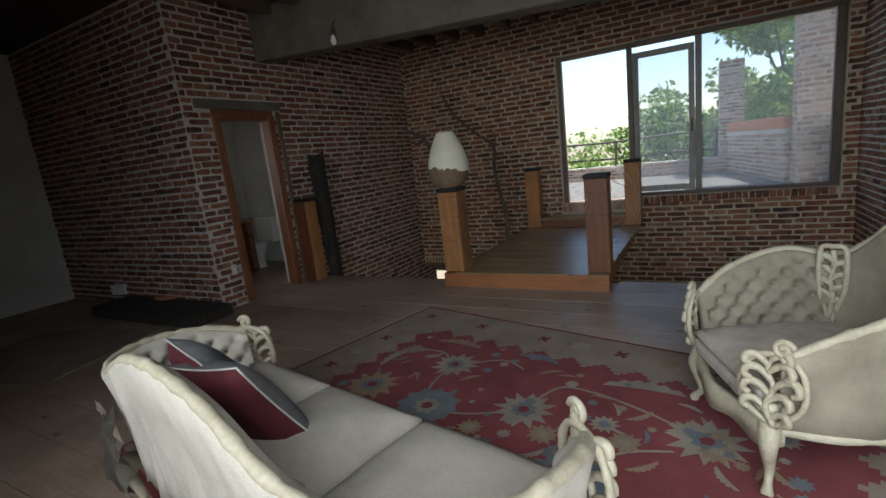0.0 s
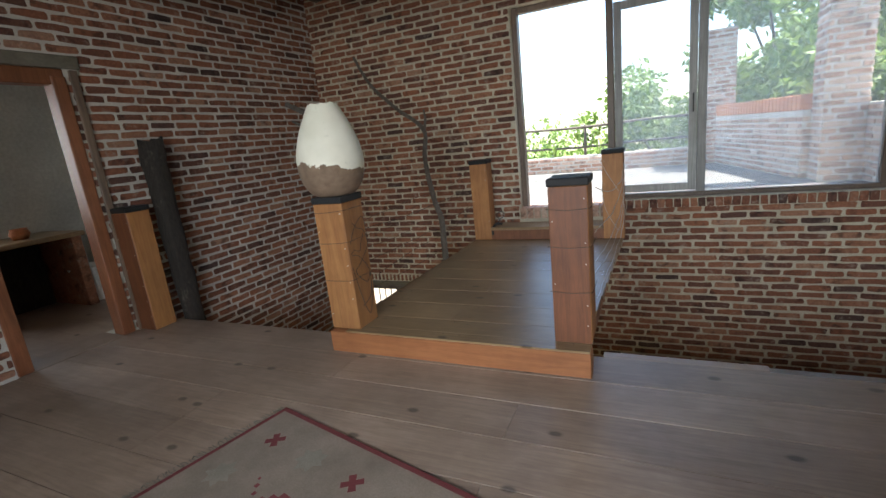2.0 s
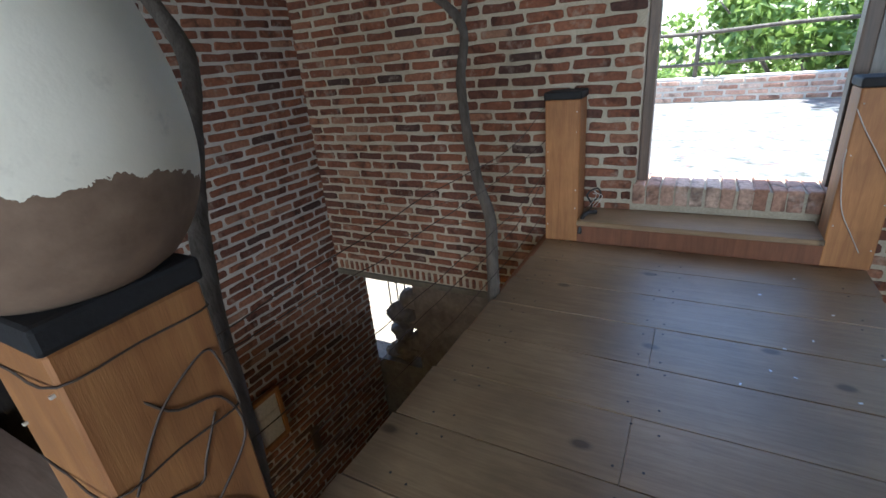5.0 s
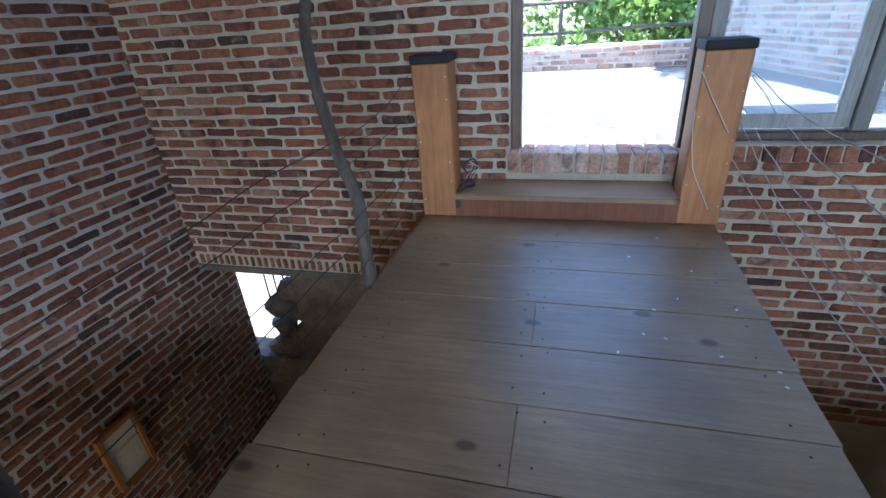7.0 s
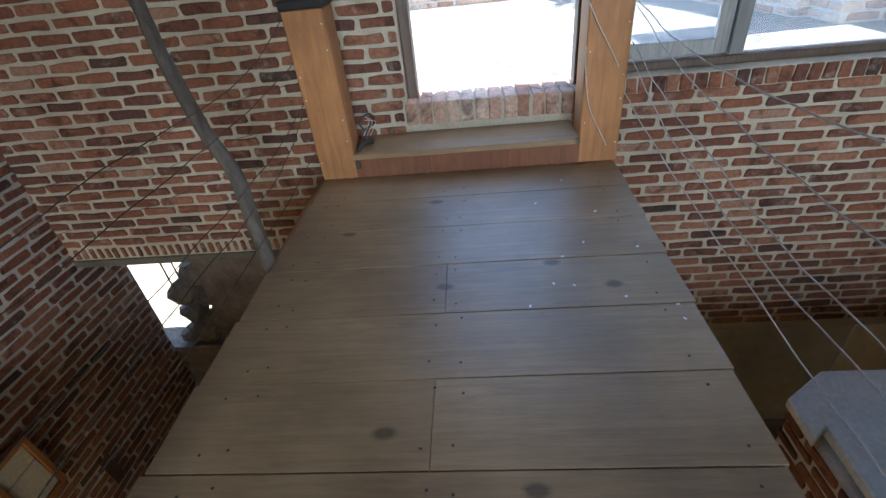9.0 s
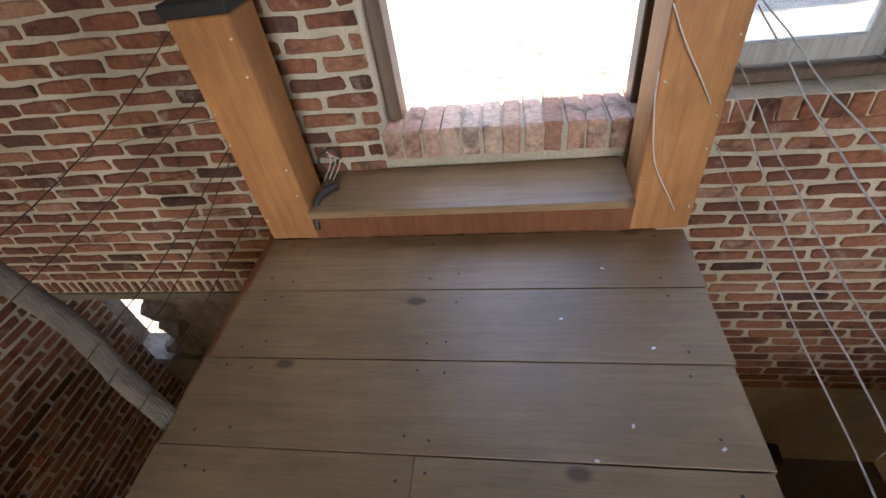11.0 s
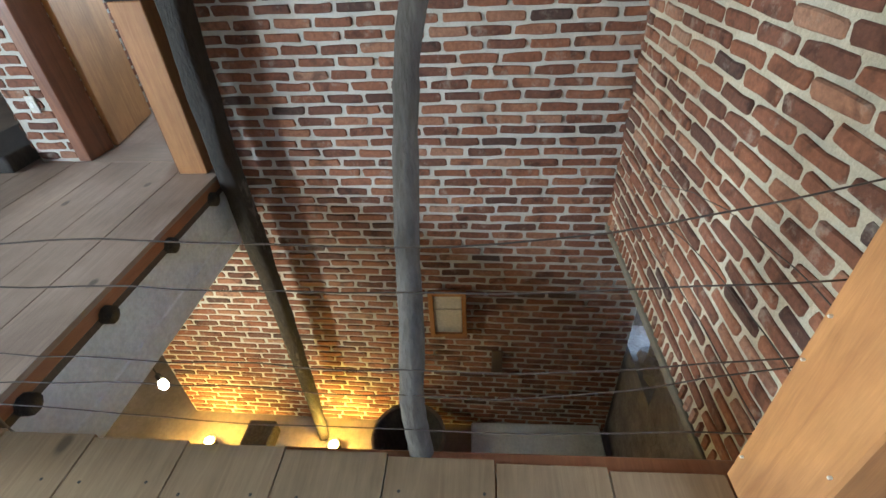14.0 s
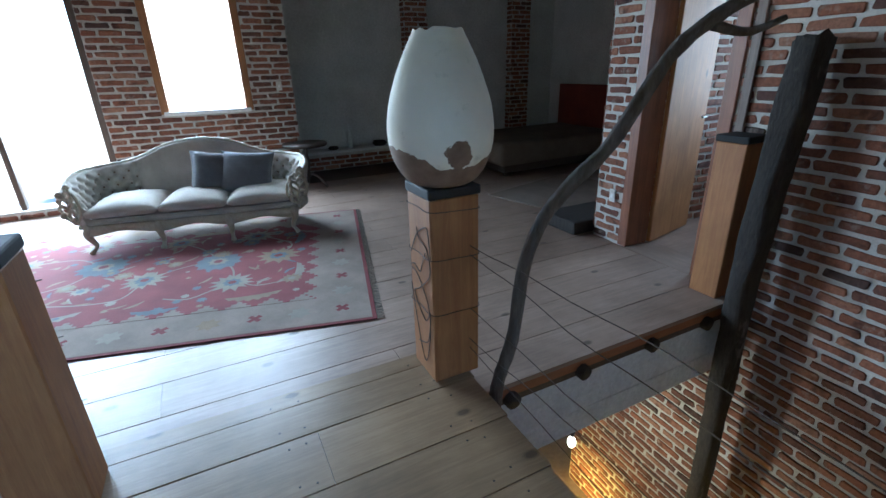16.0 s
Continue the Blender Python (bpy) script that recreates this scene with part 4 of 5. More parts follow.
# ---- carved seats ----
def shell(parent, path, tops, bottom, flare, tuft, thick=0.06, folds=0.0, rows=40, samples=22, name="back", label="", fabric=None):
    """An upholstered wall along a plan path: outer skin, rounded top, inner skin with buttoned tufts."""
    pts = smooth_path([(x, y, h) for (x, y), h in zip(path, tops)], samples)
    run, s = [0.0], 0.0
    for a, b in zip(pts, pts[1:]):
        s += math.hypot(b.x - a.x, b.y - a.y)
        run.append(s)
    du, dw = 0.06, 0.062
    bm = bmesh.new()
    cols, crest = [], []
    spots = {}
    for i, p in enumerate(pts):
        d = pts[min(i + 1, len(pts) - 1)] - pts[max(i - 1, 0)]
        d = Vector((d.x, d.y, 0)).normalized()
        out = Vector((d.y, -d.x, 0))
        top = p.z
        base = Vector((p.x, p.y, 0))
        amount = tuft(run[i] / run[-1])
        col = []
        for k in range(5):
            t = k / 4
            loose = folds * (1 - t * t) * (noise.noise(Vector((run[i] * 11, t * 1.2, 3.0))) + 0.6 * noise.noise(Vector((run[i] * 27, t * 2, 8.0))))
            col.append(base + out * (thick * 0.5 + flare * t * t + loose) + Vector((0, 0, bottom + (top - bottom) * t)))
        col.append(base + out * (flare + 0.01) + Vector((0, 0, top + 0.018)))
        for k in range(rows + 1):
            t = 1 - k / rows
            z = bottom + (top - bottom) * t
            u, w = run[i] / du, (z - 0.5) / dw
            fold = abs(math.sin(math.pi * (u + w) / 2) * math.sin(math.pi * (u - w) / 2)) ** 0.6
            cu, cw = round(u), round(w)
            if (cu + cw) % 2:
                near = min(((u - cu - e) ** 2 + (w - cw - f) ** 2, cu + e, cw + f) for e, f in ((1, 0), (-1, 0), (0, 1), (0, -1)))
            else:
                near = ((u - cu) ** 2 + (w - cw) ** 2, cu, cw)
            dip = math.exp(-near[0] / 0.16)
            fade = min(1.0, (top - z) / 0.05, max(0.0, (z - bottom) / 0.05))
            bulge = amount * fade * (0.014 * fold + 0.016 - 0.04 * dip) + (1 - amount) * 0.022 * math.sin(math.pi * min(1, max(0, t)))
            q = base + out * (flare * t * t - thick * 0.5 - bulge) + Vector((0, 0, z))
            col.append(q)
            if amount > 0.5 and fade >= 1 and near[0] < 0.08:
                key = near[1], near[2]
                if key not in spots or spots[key][0] > near[0]:
                    spots[key] = (near[0], q, out.copy())
        cols.append([bm.verts.new(q) for q in col])
        crest.append(base + out * (flare + 0.006) + Vector((0, 0, top + 0.012)))
    for a, b in zip(cols, cols[1:]):
        for k in range(len(a)):
            j = (k + 1) % len(a)
            bm.faces.new((a[k], b[k], b[j], a[j]))
    bm.faces.new(cols[0])
    bm.faces.new(cols[-1][::-1])
    bmesh.ops.recalc_face_normals(bm, faces=bm.faces[:])
    body = part(name, bm, fabric or FABRIC, parent, label, True)
    # covered buttons in the tufts
    bt = bmesh.new()
    bmesh.ops.create_uvsphere(bt, u_segments=8, v_segments=5, radius=0.013)
    first = None
    for d, q, out in spots.values():
        if first is None:
            o = first = part("button", bt, BUTTON, body, "brown stained button", True)
        else:
            o = new("button", first.data)
            o.parent = body
        o.matrix_basis = Matrix.Translation(q - out * 0.006) @ out.to_track_quat("Z", "Y").to_matrix().to_4x4() @ Matrix.Diagonal((1, 1, 0.5, 1))
    return crest


def carved_rail(parent, crest, r=0.02, name="top_rail", label="carved cream painted rail"):
    radii = [r * (1 + 0.1 * math.sin(i * 0.7) + 0.22 * noise.noise(p * 30)) for i, p in enumerate(crest)]
    return part(name, tube(crest, radii, 10), CARVED, parent, label, True)


def curl(base, side, along, up, size, r, bm):
    """An acanthus lobe: out from the stem, over and back in a hook."""
    pts = [base, base + side * 0.5 * size + along * 0.45 * size, base + side * 0.95 * size + along * 0.5 * size + up * 0.012, base + side * 1.12 * size + along * 0.12 * size + up * 0.016, base + side * 0.8 * size - along * 0.08 * size + up * 0.01]
    q = smooth_path(pts, 4)
    n = len(q) - 1
    return tube(q, [r * (0.55 + 0.75 * math.sin(math.pi * (0.15 + 0.7 * i / n))) for i in range(n + 1)], 7, bm)


def scroll(parent, m, height, width, depth=0.05):
    """Pierced arm front: egg-shaped rim, a curved stem with hooked acanthus lobes, a volute on top."""
    rim = smooth_path([(0, 0, 0), (0.36 * width, 0, 0.16 * height), (0.5 * width, 0, 0.46 * height), (0.34 * width, 0, 0.8 * height), (-0.06 * width, 0, 0.92 * height), (-0.34 * width, 0, 0.72 * height), (-0.34 * width, 0, 0.32 * height), (0, 0, 0)], 6)
    bm = tube(rim, [0.013 + 0.004 * noise.noise(p * 40) for p in rim], 8)
    tube([((0.006 + 0.0034 * a) * math.cos(a) - 0.1 * width, 0.014, 1.0 * height + (0.006 + 0.0034 * a) * math.sin(a)) for a in (k * 0.4 for k in range(24))], 0.012, 7, bm)
    o = part("arm_front", bm, CARVED, parent, "pierced carved arm front", True)
    o.matrix_basis = m
    stem = smooth_path([(0.02 * width, 0.006, 0.02 * height), (0.12 * width, 0.012, 0.25 * height), (0.02 * width, 0.014, 0.5 * height), (0.1 * width, 0.01, 0.72 * height), (0.02 * width, 0.004, 0.9 * height)], 5)
    part("stem", tube(stem, [0.015 - 0.0004 * i for i in range(len(stem))], 7), CARVED, o, "", True)
    for k in range(9):
        p = stem[2 + 2 * k]
        sgn = 1 if k % 2 else -1
        size = width * (0.2 + 0.12 * math.sin(math.pi * (k + 1) / 10))
        part("leaf", curl(p, Vector((sgn, 0, 0)), Vector((0, 0, 1)), Vector((0, 1, 0)), size, 0.0125, bmesh.new()), CARVED, o, "", True)
    return o


def stile(parent, a, b, z0, z1):
    """Pierced upright between arm and back: a tapered rim round small hooked leaves."""
    a, b = Vector((*a, 0)), Vector((*b, 0))
    up = Vector((0, 0, 1))
    mid = (a + b) / 2
    rail = smooth_path([mid + up * z0, mid + (a - mid) * 0.5 + up * (z0 + 0.1), a + up * (z0 + 0.2), a + up * z1, mid + up * (z1 + 0.02), b + up * z1, b + up * (z0 + 0.2), mid + (b - mid) * 0.5 + up * (z0 + 0.1), mid + up * z0], 4)
    o = part("back_stile", tube(rail, 0.0125, 8), CARVED, parent, "pierced carved stile", True)
    across = (b - a).normalized()
    part("stem", tube([mid + up * (z0 + (z1 - z0) * k / 8) + across * 0.008 * math.sin(1.6 * k) for k in range(9)], 0.012, 7), CARVED, o, "", True)
    n = 8
    for k in range(n):
        z = z0 + 0.12 + (z1 - z0 - 0.14) * k / n
        part("leaf", curl(mid + up * z, across * (1 if k % 2 else -1), up, across.cross(up), (b - a).length * 0.42, 0.013, bmesh.new()), CARVED, o, "", True)


def cabriole(parent, x, y, h, out):
    bm = tube(smooth_path([(0, 0, h), (0.035 * out[0], 0.035 * out[1], h * 0.72), (0.0, 0.0, h * 0.3), (0.03 * out[0], 0.03 * out[1], 0.03), (0.045 * out[0], 0.045 * out[1], 0.0)], 5),
              [0.045, 0.046, 0.045, 0.043, 0.04, 0.036, 0.032, 0.028, 0.025, 0.022, 0.02, 0.018, 0.017, 0.017, 0.018, 0.02, 0.023, 0.025, 0.026, 0.025, 0.018], 10)
    o = part("leg", bm, CARVED, parent, "", True)
    o.location = (x, y, 0)


def cushion(parent, x0, x1, y0, y1, z0, z1, name, material, label="", puff=0.03):
    bm = bmesh.new()
    n = 14
    grid = {}
    for side in (0, 1):
        for i in range(n + 1):
            for j in range(n + 1):
                u, v = i / n, j / n
                edge = min(u, 1 - u, v, 1 - v)
                lift = min(1.0, edge / 0.16)
                lift = math.sin(lift * math.pi / 2)
                x = x0 + (x1 - x0) * u
                y = y0 + (y1 - y0) * v
                zm, hh = (z0 + z1) / 2, (z1 - z0) / 2
                dome = puff * math.sin(math.pi * u) * math.sin(math.pi * v)
                z = zm + (1 if side else -1) * (hh * (0.35 + 0.65 * lift)) + (dome + 0.006 * noise.noise(Vector((x * 7, y * 7, z0)))) * side
                grid[side, i, j] = bm.verts.new((x, y, z))
    for i in range(n):
        for j in range(n):
            bm.faces.new((grid[1, i, j], grid[1, i + 1, j], grid[1, i + 1, j + 1], grid[1, i, j + 1]))
            bm.faces.new((grid[0, i, j], grid[0, i, j + 1], grid[0, i + 1, j + 1], grid[0, i + 1, j]))
    rim = [(i, 0) for i in range(n)] + [(n, j) for j in range(n)] + [(n - i, n) for i in range(n)] + [(0, n - j) for j in range(n)]
    for a, b in zip(rim, rim[1:] + rim[:1]):
        bm.faces.new((grid[0, *a], grid[0, *b], grid[1, *b], grid[1, *a]))
    seam = [grid[1, *a].co * 0.62 + grid[0, *a].co * 0.38 for a in rim]
    o = part(name, bm, material, parent, label, True)
    part("piping", tube(seam + seam[:1], 0.0045, 6), material, o, "", True)
    return o


def apron(parent, pts, z0, z1, thick=0.03, name="apron"):
    """A serpentine rail below the seat with a scalloped lower edge."""
    path = smooth_path([(x, y, 0) for x, y in pts], 10)
    bm = bmesh.new()
    cols = []
    for i, p in enumerate(path):
        d = (path[min(i + 1, len(path) - 1)] - path[max(i - 1, 0)]).normalized()
        n = Vector((d.y, -d.x, 0)) * thick / 2
        low = z0 + 0.016 * math.cos(2 * math.pi * i / 20)
        cols.append([bm.verts.new(p + n * s + Vector((0, 0, z))) for s, z in ((1, low), (1.5, (low + z1) / 2), (1, z1), (-1, z1), (-1, low))])
    for a, b in zip(cols, cols[1:]):
        for k in range(5):
            bm.faces.new((a[k], b[k], b[(k + 1) % 5], a[(k + 1) % 5]))
    bmesh.ops.recalc_face_normals(bm, faces=bm.faces[:])
    return part(name, bm, CARVED, parent, "scalloped cream painted apron", True)


def sofa():
    s = thing("sofa", "cream tufted three-seat sofa with carved painted frame, worn back", "sofa", "", pose(0.807, -5.94, FLOOR + 0.012, 0, 0, -11.5))
    path = [(0.93, 0.3), (0.99, 0.12), (0.97, -0.1), (0.86, -0.26), (0.6, -0.33), (0.3, -0.345), (0.0, -0.35), (-0.3, -0.345), (-0.6, -0.33), (-0.86, -0.26), (-0.97, -0.1), (-0.99, 0.12), (-0.93, 0.3)]
    tops = [0.56, 0.63, 0.67, 0.68, 0.72, 0.84, 0.88, 0.84, 0.72, 0.68, 0.67, 0.63, 0.56]
    crest = shell(s, path[::-1], tops, 0.25, 0.06, lambda t: 1.0 if t < 0.31 or t > 0.69 else 0.0, 0.07, 0.035)
    carved_rail(s, crest)
    low = [Vector((p.x, p.y, 0.25)) for p in smooth_path([(x * 1.03, y * 1.03, 0) for x, y in path], 6)]
    carved_rail(s, low, 0.02, "base_rail", "cream painted base rail")
    for sx in (1, -1):
        scroll(s, pose(0.97 * sx, 0.33, 0.29, 0, 0, -30 * sx), 0.33, 0.25)
        cabriole(s, 0.87 * sx, 0.33, 0.26, (sx, 0.6))
        cabriole(s, 0.3 * sx, 0.36, 0.26, (0.2 * sx, 1))
        cabriole(s, 0.8 * sx, -0.36, 0.26, (sx, -0.8))
    part("seat_deck", box(-0.92, 0.92, -0.3, 0.33, 0.23, 0.31, 0.02), FABRIC, s)
    apron(s, [(-0.93, 0.28), (-0.87, 0.36), (-0.6, 0.36), (-0.3, 0.39), (0, 0.36), (0.3, 0.39), (0.6, 0.36), (0.87, 0.36), (0.93, 0.28)], 0.19, 0.27)
    for k in (-1, 0, 1):
        cushion(s, 0.595 * k - 0.29, 0.595 * k + 0.29, -0.3, 0.36, 0.31, 0.43, "seat_cushion", FABRIC, "", 0.045)
    # torn lining on the back
    g = random.Random(4)
    for k in range(5):
        xx = -0.62 - 0.05 * k
        bm = bmesh.new()
        v = []
        for q in range(7):
            zz = 0.58 - 0.06 * q
            v.append((bm.verts.new((xx + g.uniform(-0.01, 0.01), -0.4 - 0.02 * q * 0.4 - g.uniform(0, 0.03), zz)), bm.verts.new((xx + 0.05 + g.uniform(-0.02, 0.02), -0.41 - g.uniform(0, 0.05), zz - 0.01))))
        for (a, b), (c, d) in zip(v, v[1:]):
            bm.faces.new((a, c, d, b))
        bmesh.ops.solidify(bm, geom=bm.faces[:], thickness=0.004)
        part("torn_lining", bm, FABRIC, s, "torn hanging lining", True)


sofa()


def pillow(m, material, label, back):
    p = thing("throw_pillow", label, "pillow", "sofa pillows", m)
    bm = bmesh.new()
    n = 12
    for side in (1, -1):
        g = {}
        for i in range(n + 1):
            for j in range(n + 1):
                u, v = 2 * i / n - 1, 2 * j / n - 1
                r = (1 - u * u) ** 0.5 * (1 - v * v) ** 0.5 if abs(u) < 1 and abs(v) < 1 else 0
                pinch = 1 - 0.09 * (1 - u * u) * v * v - 0.09 * (1 - v * v) * u * u
                g[i, j] = bm.verts.new((0.27 * u * pinch, 0.235 * v * pinch, side * 0.095 * r ** 0.7))
        for i in range(n):
            for j in range(n):
                q = (g[i, j], g[i + 1, j], g[i + 1, j + 1], g[i, j + 1])
                f = bm.faces.new(q if side > 0 else q[::-1])
                f.material_index = 0 if side > 0 else 1
    bmesh.ops.remove_doubles(bm, verts=bm.verts[:], dist=0.0005)
    cover = part("cover", bm, [back, material], p, "", True)
    rim = [(-1 + k / 6, -1) for k in range(12)] + [(1, -1 + k / 6) for k in range(12)] + [(1 - k / 6, 1) for k in range(12)] + [(-1, 1 - k / 6) for k in range(13)]
    edge = [(0.27 * u * (1 - 0.09 * (1 - u * u) * v * v - 0.09 * (1 - v * v) * u * u), 0.235 * v * (1 - 0.09 * (1 - u * u) * v * v - 0.09 * (1 - v * v) * u * u), 0) for u, v in rim]
    part("piping", tube(edge, 0.0035, 6), STRING, cover, "thin pale piping", True)


SM = pose(0.807, -5.94, FLOOR + 0.012, 0, 0, -11.5)
pillow(SM @ pose(-0.2, -0.12, 0.57, 120, -8, 8), GREY_CLOTH, "dark grey square throw pillow with burgundy back on the sofa", BURGUNDY)
pillow(SM @ pose(-0.47, -0.06, 0.565, 122, -4, -8), GREY_CLOTH, "dark grey square throw pillow with burgundy back on the sofa", BURGUNDY)


def armchair():
    s = thing("armchair", "cream tufted armchair with carved frame and stained seat", "armchair", "", pose(2.55, -4.71, FLOOR + 0.012, 0, 0, 110) @ Matrix.Diagonal((0.9, 0.9, 0.95, 1)))
    path = [(0.36, 0.32), (0.43, 0.12), (0.43, -0.12), (0.34, -0.32), (0.18, -0.4), (0.0, -0.42), (-0.18, -0.4), (-0.34, -0.32), (-0.43, -0.12), (-0.43, 0.12), (-0.36, 0.32)]
    tops = [0.58, 0.71, 0.785, 0.765, 0.93, 1.02, 0.93, 0.765, 0.785, 0.71, 0.58]
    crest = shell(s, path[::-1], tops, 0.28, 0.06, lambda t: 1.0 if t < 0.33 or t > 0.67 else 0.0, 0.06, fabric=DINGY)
    carved_rail(s, crest)
    low = [Vector((p.x, p.y, 0.28)) for p in smooth_path([(x * 1.04, y * 1.04, 0) for x, y in path], 6)]
    carved_rail(s, low, 0.02, "base_rail", "cream painted base rail")
    for sx in (1, -1):
        scroll(s, pose(0.4 * sx, 0.35, 0.31, 0, 0, -42 * sx), 0.33, 0.27)
        cabriole(s, 0.35 * sx, 0.34, 0.3, (sx, 0.7))
        cabriole(s, 0.3 * sx, -0.36, 0.3, (sx, -0.8))
        stile(s, (0.29 * sx, -0.325), (0.37 * sx, -0.25), 0.42, 0.81)
        part("arm_post", tube([(0.36 * sx, 0.34, 0.27), (0.37 * sx, 0.345, 0.34), (0.38 * sx, 0.35, 0.4)], 0.025, 8), CARVED, s, "", True)
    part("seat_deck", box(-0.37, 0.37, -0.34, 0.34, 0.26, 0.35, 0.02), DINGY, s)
    apron(s, [(-0.38, 0.3), (-0.33, 0.36), (-0.17, 0.4), (0, 0.43), (0.17, 0.4), (0.33, 0.36), (0.38, 0.3)], 0.2, 0.31)
    part("torn_edge", box(-0.34, 0.34, 0.33, 0.385, 0.3, 0.37, 0.02), STAINED, s, "torn dark-stained seat edge")
    cushion(s, -0.35, 0.35, -0.35, 0.38, 0.35, 0.46, "seat_cushion", STAINED, "stained cream seat cushion", 0.05)


def stained_material():
    m = Mat("stained_fabric", 0.95)
    base = m.ramp(m.noise(5, 5, 0.65), [(0.3, (0.3, 0.265, 0.225)), (0.7, (0.5, 0.46, 0.4))])
    spot = m.noise(4.2, 3, 0.7, warp=0.6)
    m.colour(m.mix(base, (0.16, 0.12, 0.085), m.ramp(spot, [(0.6, (0, 0, 0)), (0.72, (0.75, 0.75, 0.75))])))
    m.bump(m.noise(200, 3, 0.6), 0.25, 0.002)
    return m.m


STAINED = stained_material()
armchair()


# ---- branches, posts and wires round the void ----
def branch(points, radii, label, extra=(), mat=BARK):
    pts = smooth_path(points, 6)
    n = len(pts) - 1
    rad = [radii[0] + (radii[1] - radii[0]) * i / n + 0.004 * noise.noise(Vector((i * 0.7, 0, radii[0] * 50))) for i in range(n + 1)]
    bm = tube([p + 0.008 * noise.noise_vector(p * 3) for p in pts], rad, 10)
    for ep, r0, r1 in extra:
        q = smooth_path(ep, 5)
        tube(q, [r0 + (r1 - r0) * i / (len(q) - 1) for i in range(len(q))], 8, bm)
    tagged(obj("branch_pole", bm, mat, None, "", True), label, "branch")


branch([(-0.27, -0.8, -0.25), (-0.255, -0.8, 0.0), (-0.25, -0.8, 0.23), (-0.262, -0.79, 0.42), (-0.31, -0.79, 0.58), (-0.345, -0.78, 0.75), (-0.375, -0.77, 0.9), (-0.395, -0.74, 1.08), (-0.42, -0.64, 1.33), (-0.74, -0.55, 1.57), (-1.07, -0.5, 1.86), (-1.3, -0.4, 2.2)],
       (0.036, 0.016), "grey weathered forked branch rising beside the bridge", [([(-0.42, -0.64, 1.32), (-0.4, -0.62, 1.43), (-0.41, -0.62, 1.53)], 0.018, 0.01)])
branch([(-0.36, -2.3, -0.32), (-0.364, -2.284, -0.03), (-0.4, -2.24, 0.23), (-0.43, -2.215, 0.57), (-0.475, -2.16, 0.81), (-0.535, -2.085, 0.96), (-0.606, -2.0, 1.09), (-0.66, -1.926, 1.26), (-0.773, -1.9, 1.41), (-0.905, -1.83, 1.53), (-1.16, -1.77, 1.65)],
       (0.032, 0.022), "curved weathered branch beside the egg post", [([(-0.86, -1.85, 1.48), (-1.0, -1.82, 1.46), (-1.12, -1.78, 1.5)], 0.018, 0.01)])
def old_timber():
    """A squared log worn round at its corners, thinner below, with adze hollows and a broken top."""
    bm = bmesh.new()
    rings = []
    n, sides = 70, 16
    for i in range(n + 1):
        t = i / n
        z = LOW + (1.48 - LOW) * t
        hx, hy = 0.052 + 0.045 * t, 0.046 + 0.034 * t
        lean = max(0.0, z / 1.48)
        bow = Vector((0.02 * math.sin(3.1 * t + 0.5) - 0.05 * lean, 0.025 * math.sin(5 * t) + 0.05 * lean, 0))
        ring = []
        for k in range(sides):
            a = 2 * math.pi * k / sides
            c, s = math.cos(a), math.sin(a)
            q = Vector((hx * abs(c) ** 0.55 * (1 if c > 0 else -1), hy * abs(s) ** 0.55 * (1 if s > 0 else -1), z))
            rough = 1 + 0.16 * noise.noise(Vector((2.2 * c, 2.2 * s, z * 4))) + 0.1 * noise.noise(Vector((5 * c, 5 * s, z * 11)))
            q = Vector((q.x * rough, q.y * rough, z)) + bow
            if i == n:
                q.z += 0.05 * noise.noise(Vector((c, s, 4)))
            ring.append(bm.verts.new(q))
        rings.append(ring)
    for a, b in zip(rings, rings[1:]):
        for k in range(sides):
            bm.faces.new((a[k], a[(k + 1) % sides], b[(k + 1) % sides], b[k]))
    bm.faces.new(rings[0][::-1])
    bm.faces.new(rings[-1])
    return bm


def worn_timber_material():
    m = Mat("charred_timber_wood", 0.8)
    fine = m.noise(26, 6, 0.7, (3, 3, 0.7))
    base = m.ramp(fine, [(0.3, (0.008, 0.007, 0.006)), (0.7, (0.045, 0.034, 0.026))])
    worn = m.noise(2.6, 5, 0.7, (2.0, 2.0, 1.0))
    m.colour(m.mix(base, (0.2, 0.17, 0.135), m.ramp(worn, [(0.58, (0, 0, 0)), (0.68, (0.7, 0.7, 0.7))])))
    m.bump(fine, 0.9, 0.02)
    return m.m


burnt = tagged(obj("charred_timber", old_timber(), worn_timber_material(), None, "", True), "charred black timber standing upright against the brick wall", "timber")
burnt.location = (-2.26, -2.3, 0)


def wire(points, mat, label, r=0.0019, group="railing wires"):
    pts = smooth_path(points, 8)
    tagged(obj("wire", tube([p + 0.012 * noise.noise_vector(p * 4) for p in pts], r, 5), mat, None, "", True), label, "wire", group)


ROUND_POST = Matrix.Translation((-0.214, -2.523, 0)) @ Matrix.Diagonal((1.08, 1.08, 1, 1)) @ Matrix.Translation((0.178, 2.495, 0))
rust = "rusty wire strung between railing posts"
for k, (za, zb) in enumerate(((0.86, 0.66), (0.66, 0.62), (0.45, 0.36), (0.42, 0.2), (0.18, 0.15))):
    wire([(-0.205, 0.02, za), (-0.215, -0.6, (za + zb) / 2 - 0.03), (-0.25, -1.5, (za + zb) / 2 - 0.05), (-0.275, -2.39, zb)], WIRE, rust)
for k in range(3):
    wire([(-0.2, 0.05, 0.55 - 0.2 * k), (-0.9, 0.13, 0.4 - 0.2 * k), (-1.6, 0.2, 0.1 - 0.16 * k), (-2.36, 0.27, -0.05 - 0.18 * k)], WIRE, "rusty wire strung from a post to the brick wall")
pale = "pale string stretched along the bridge as a railing"
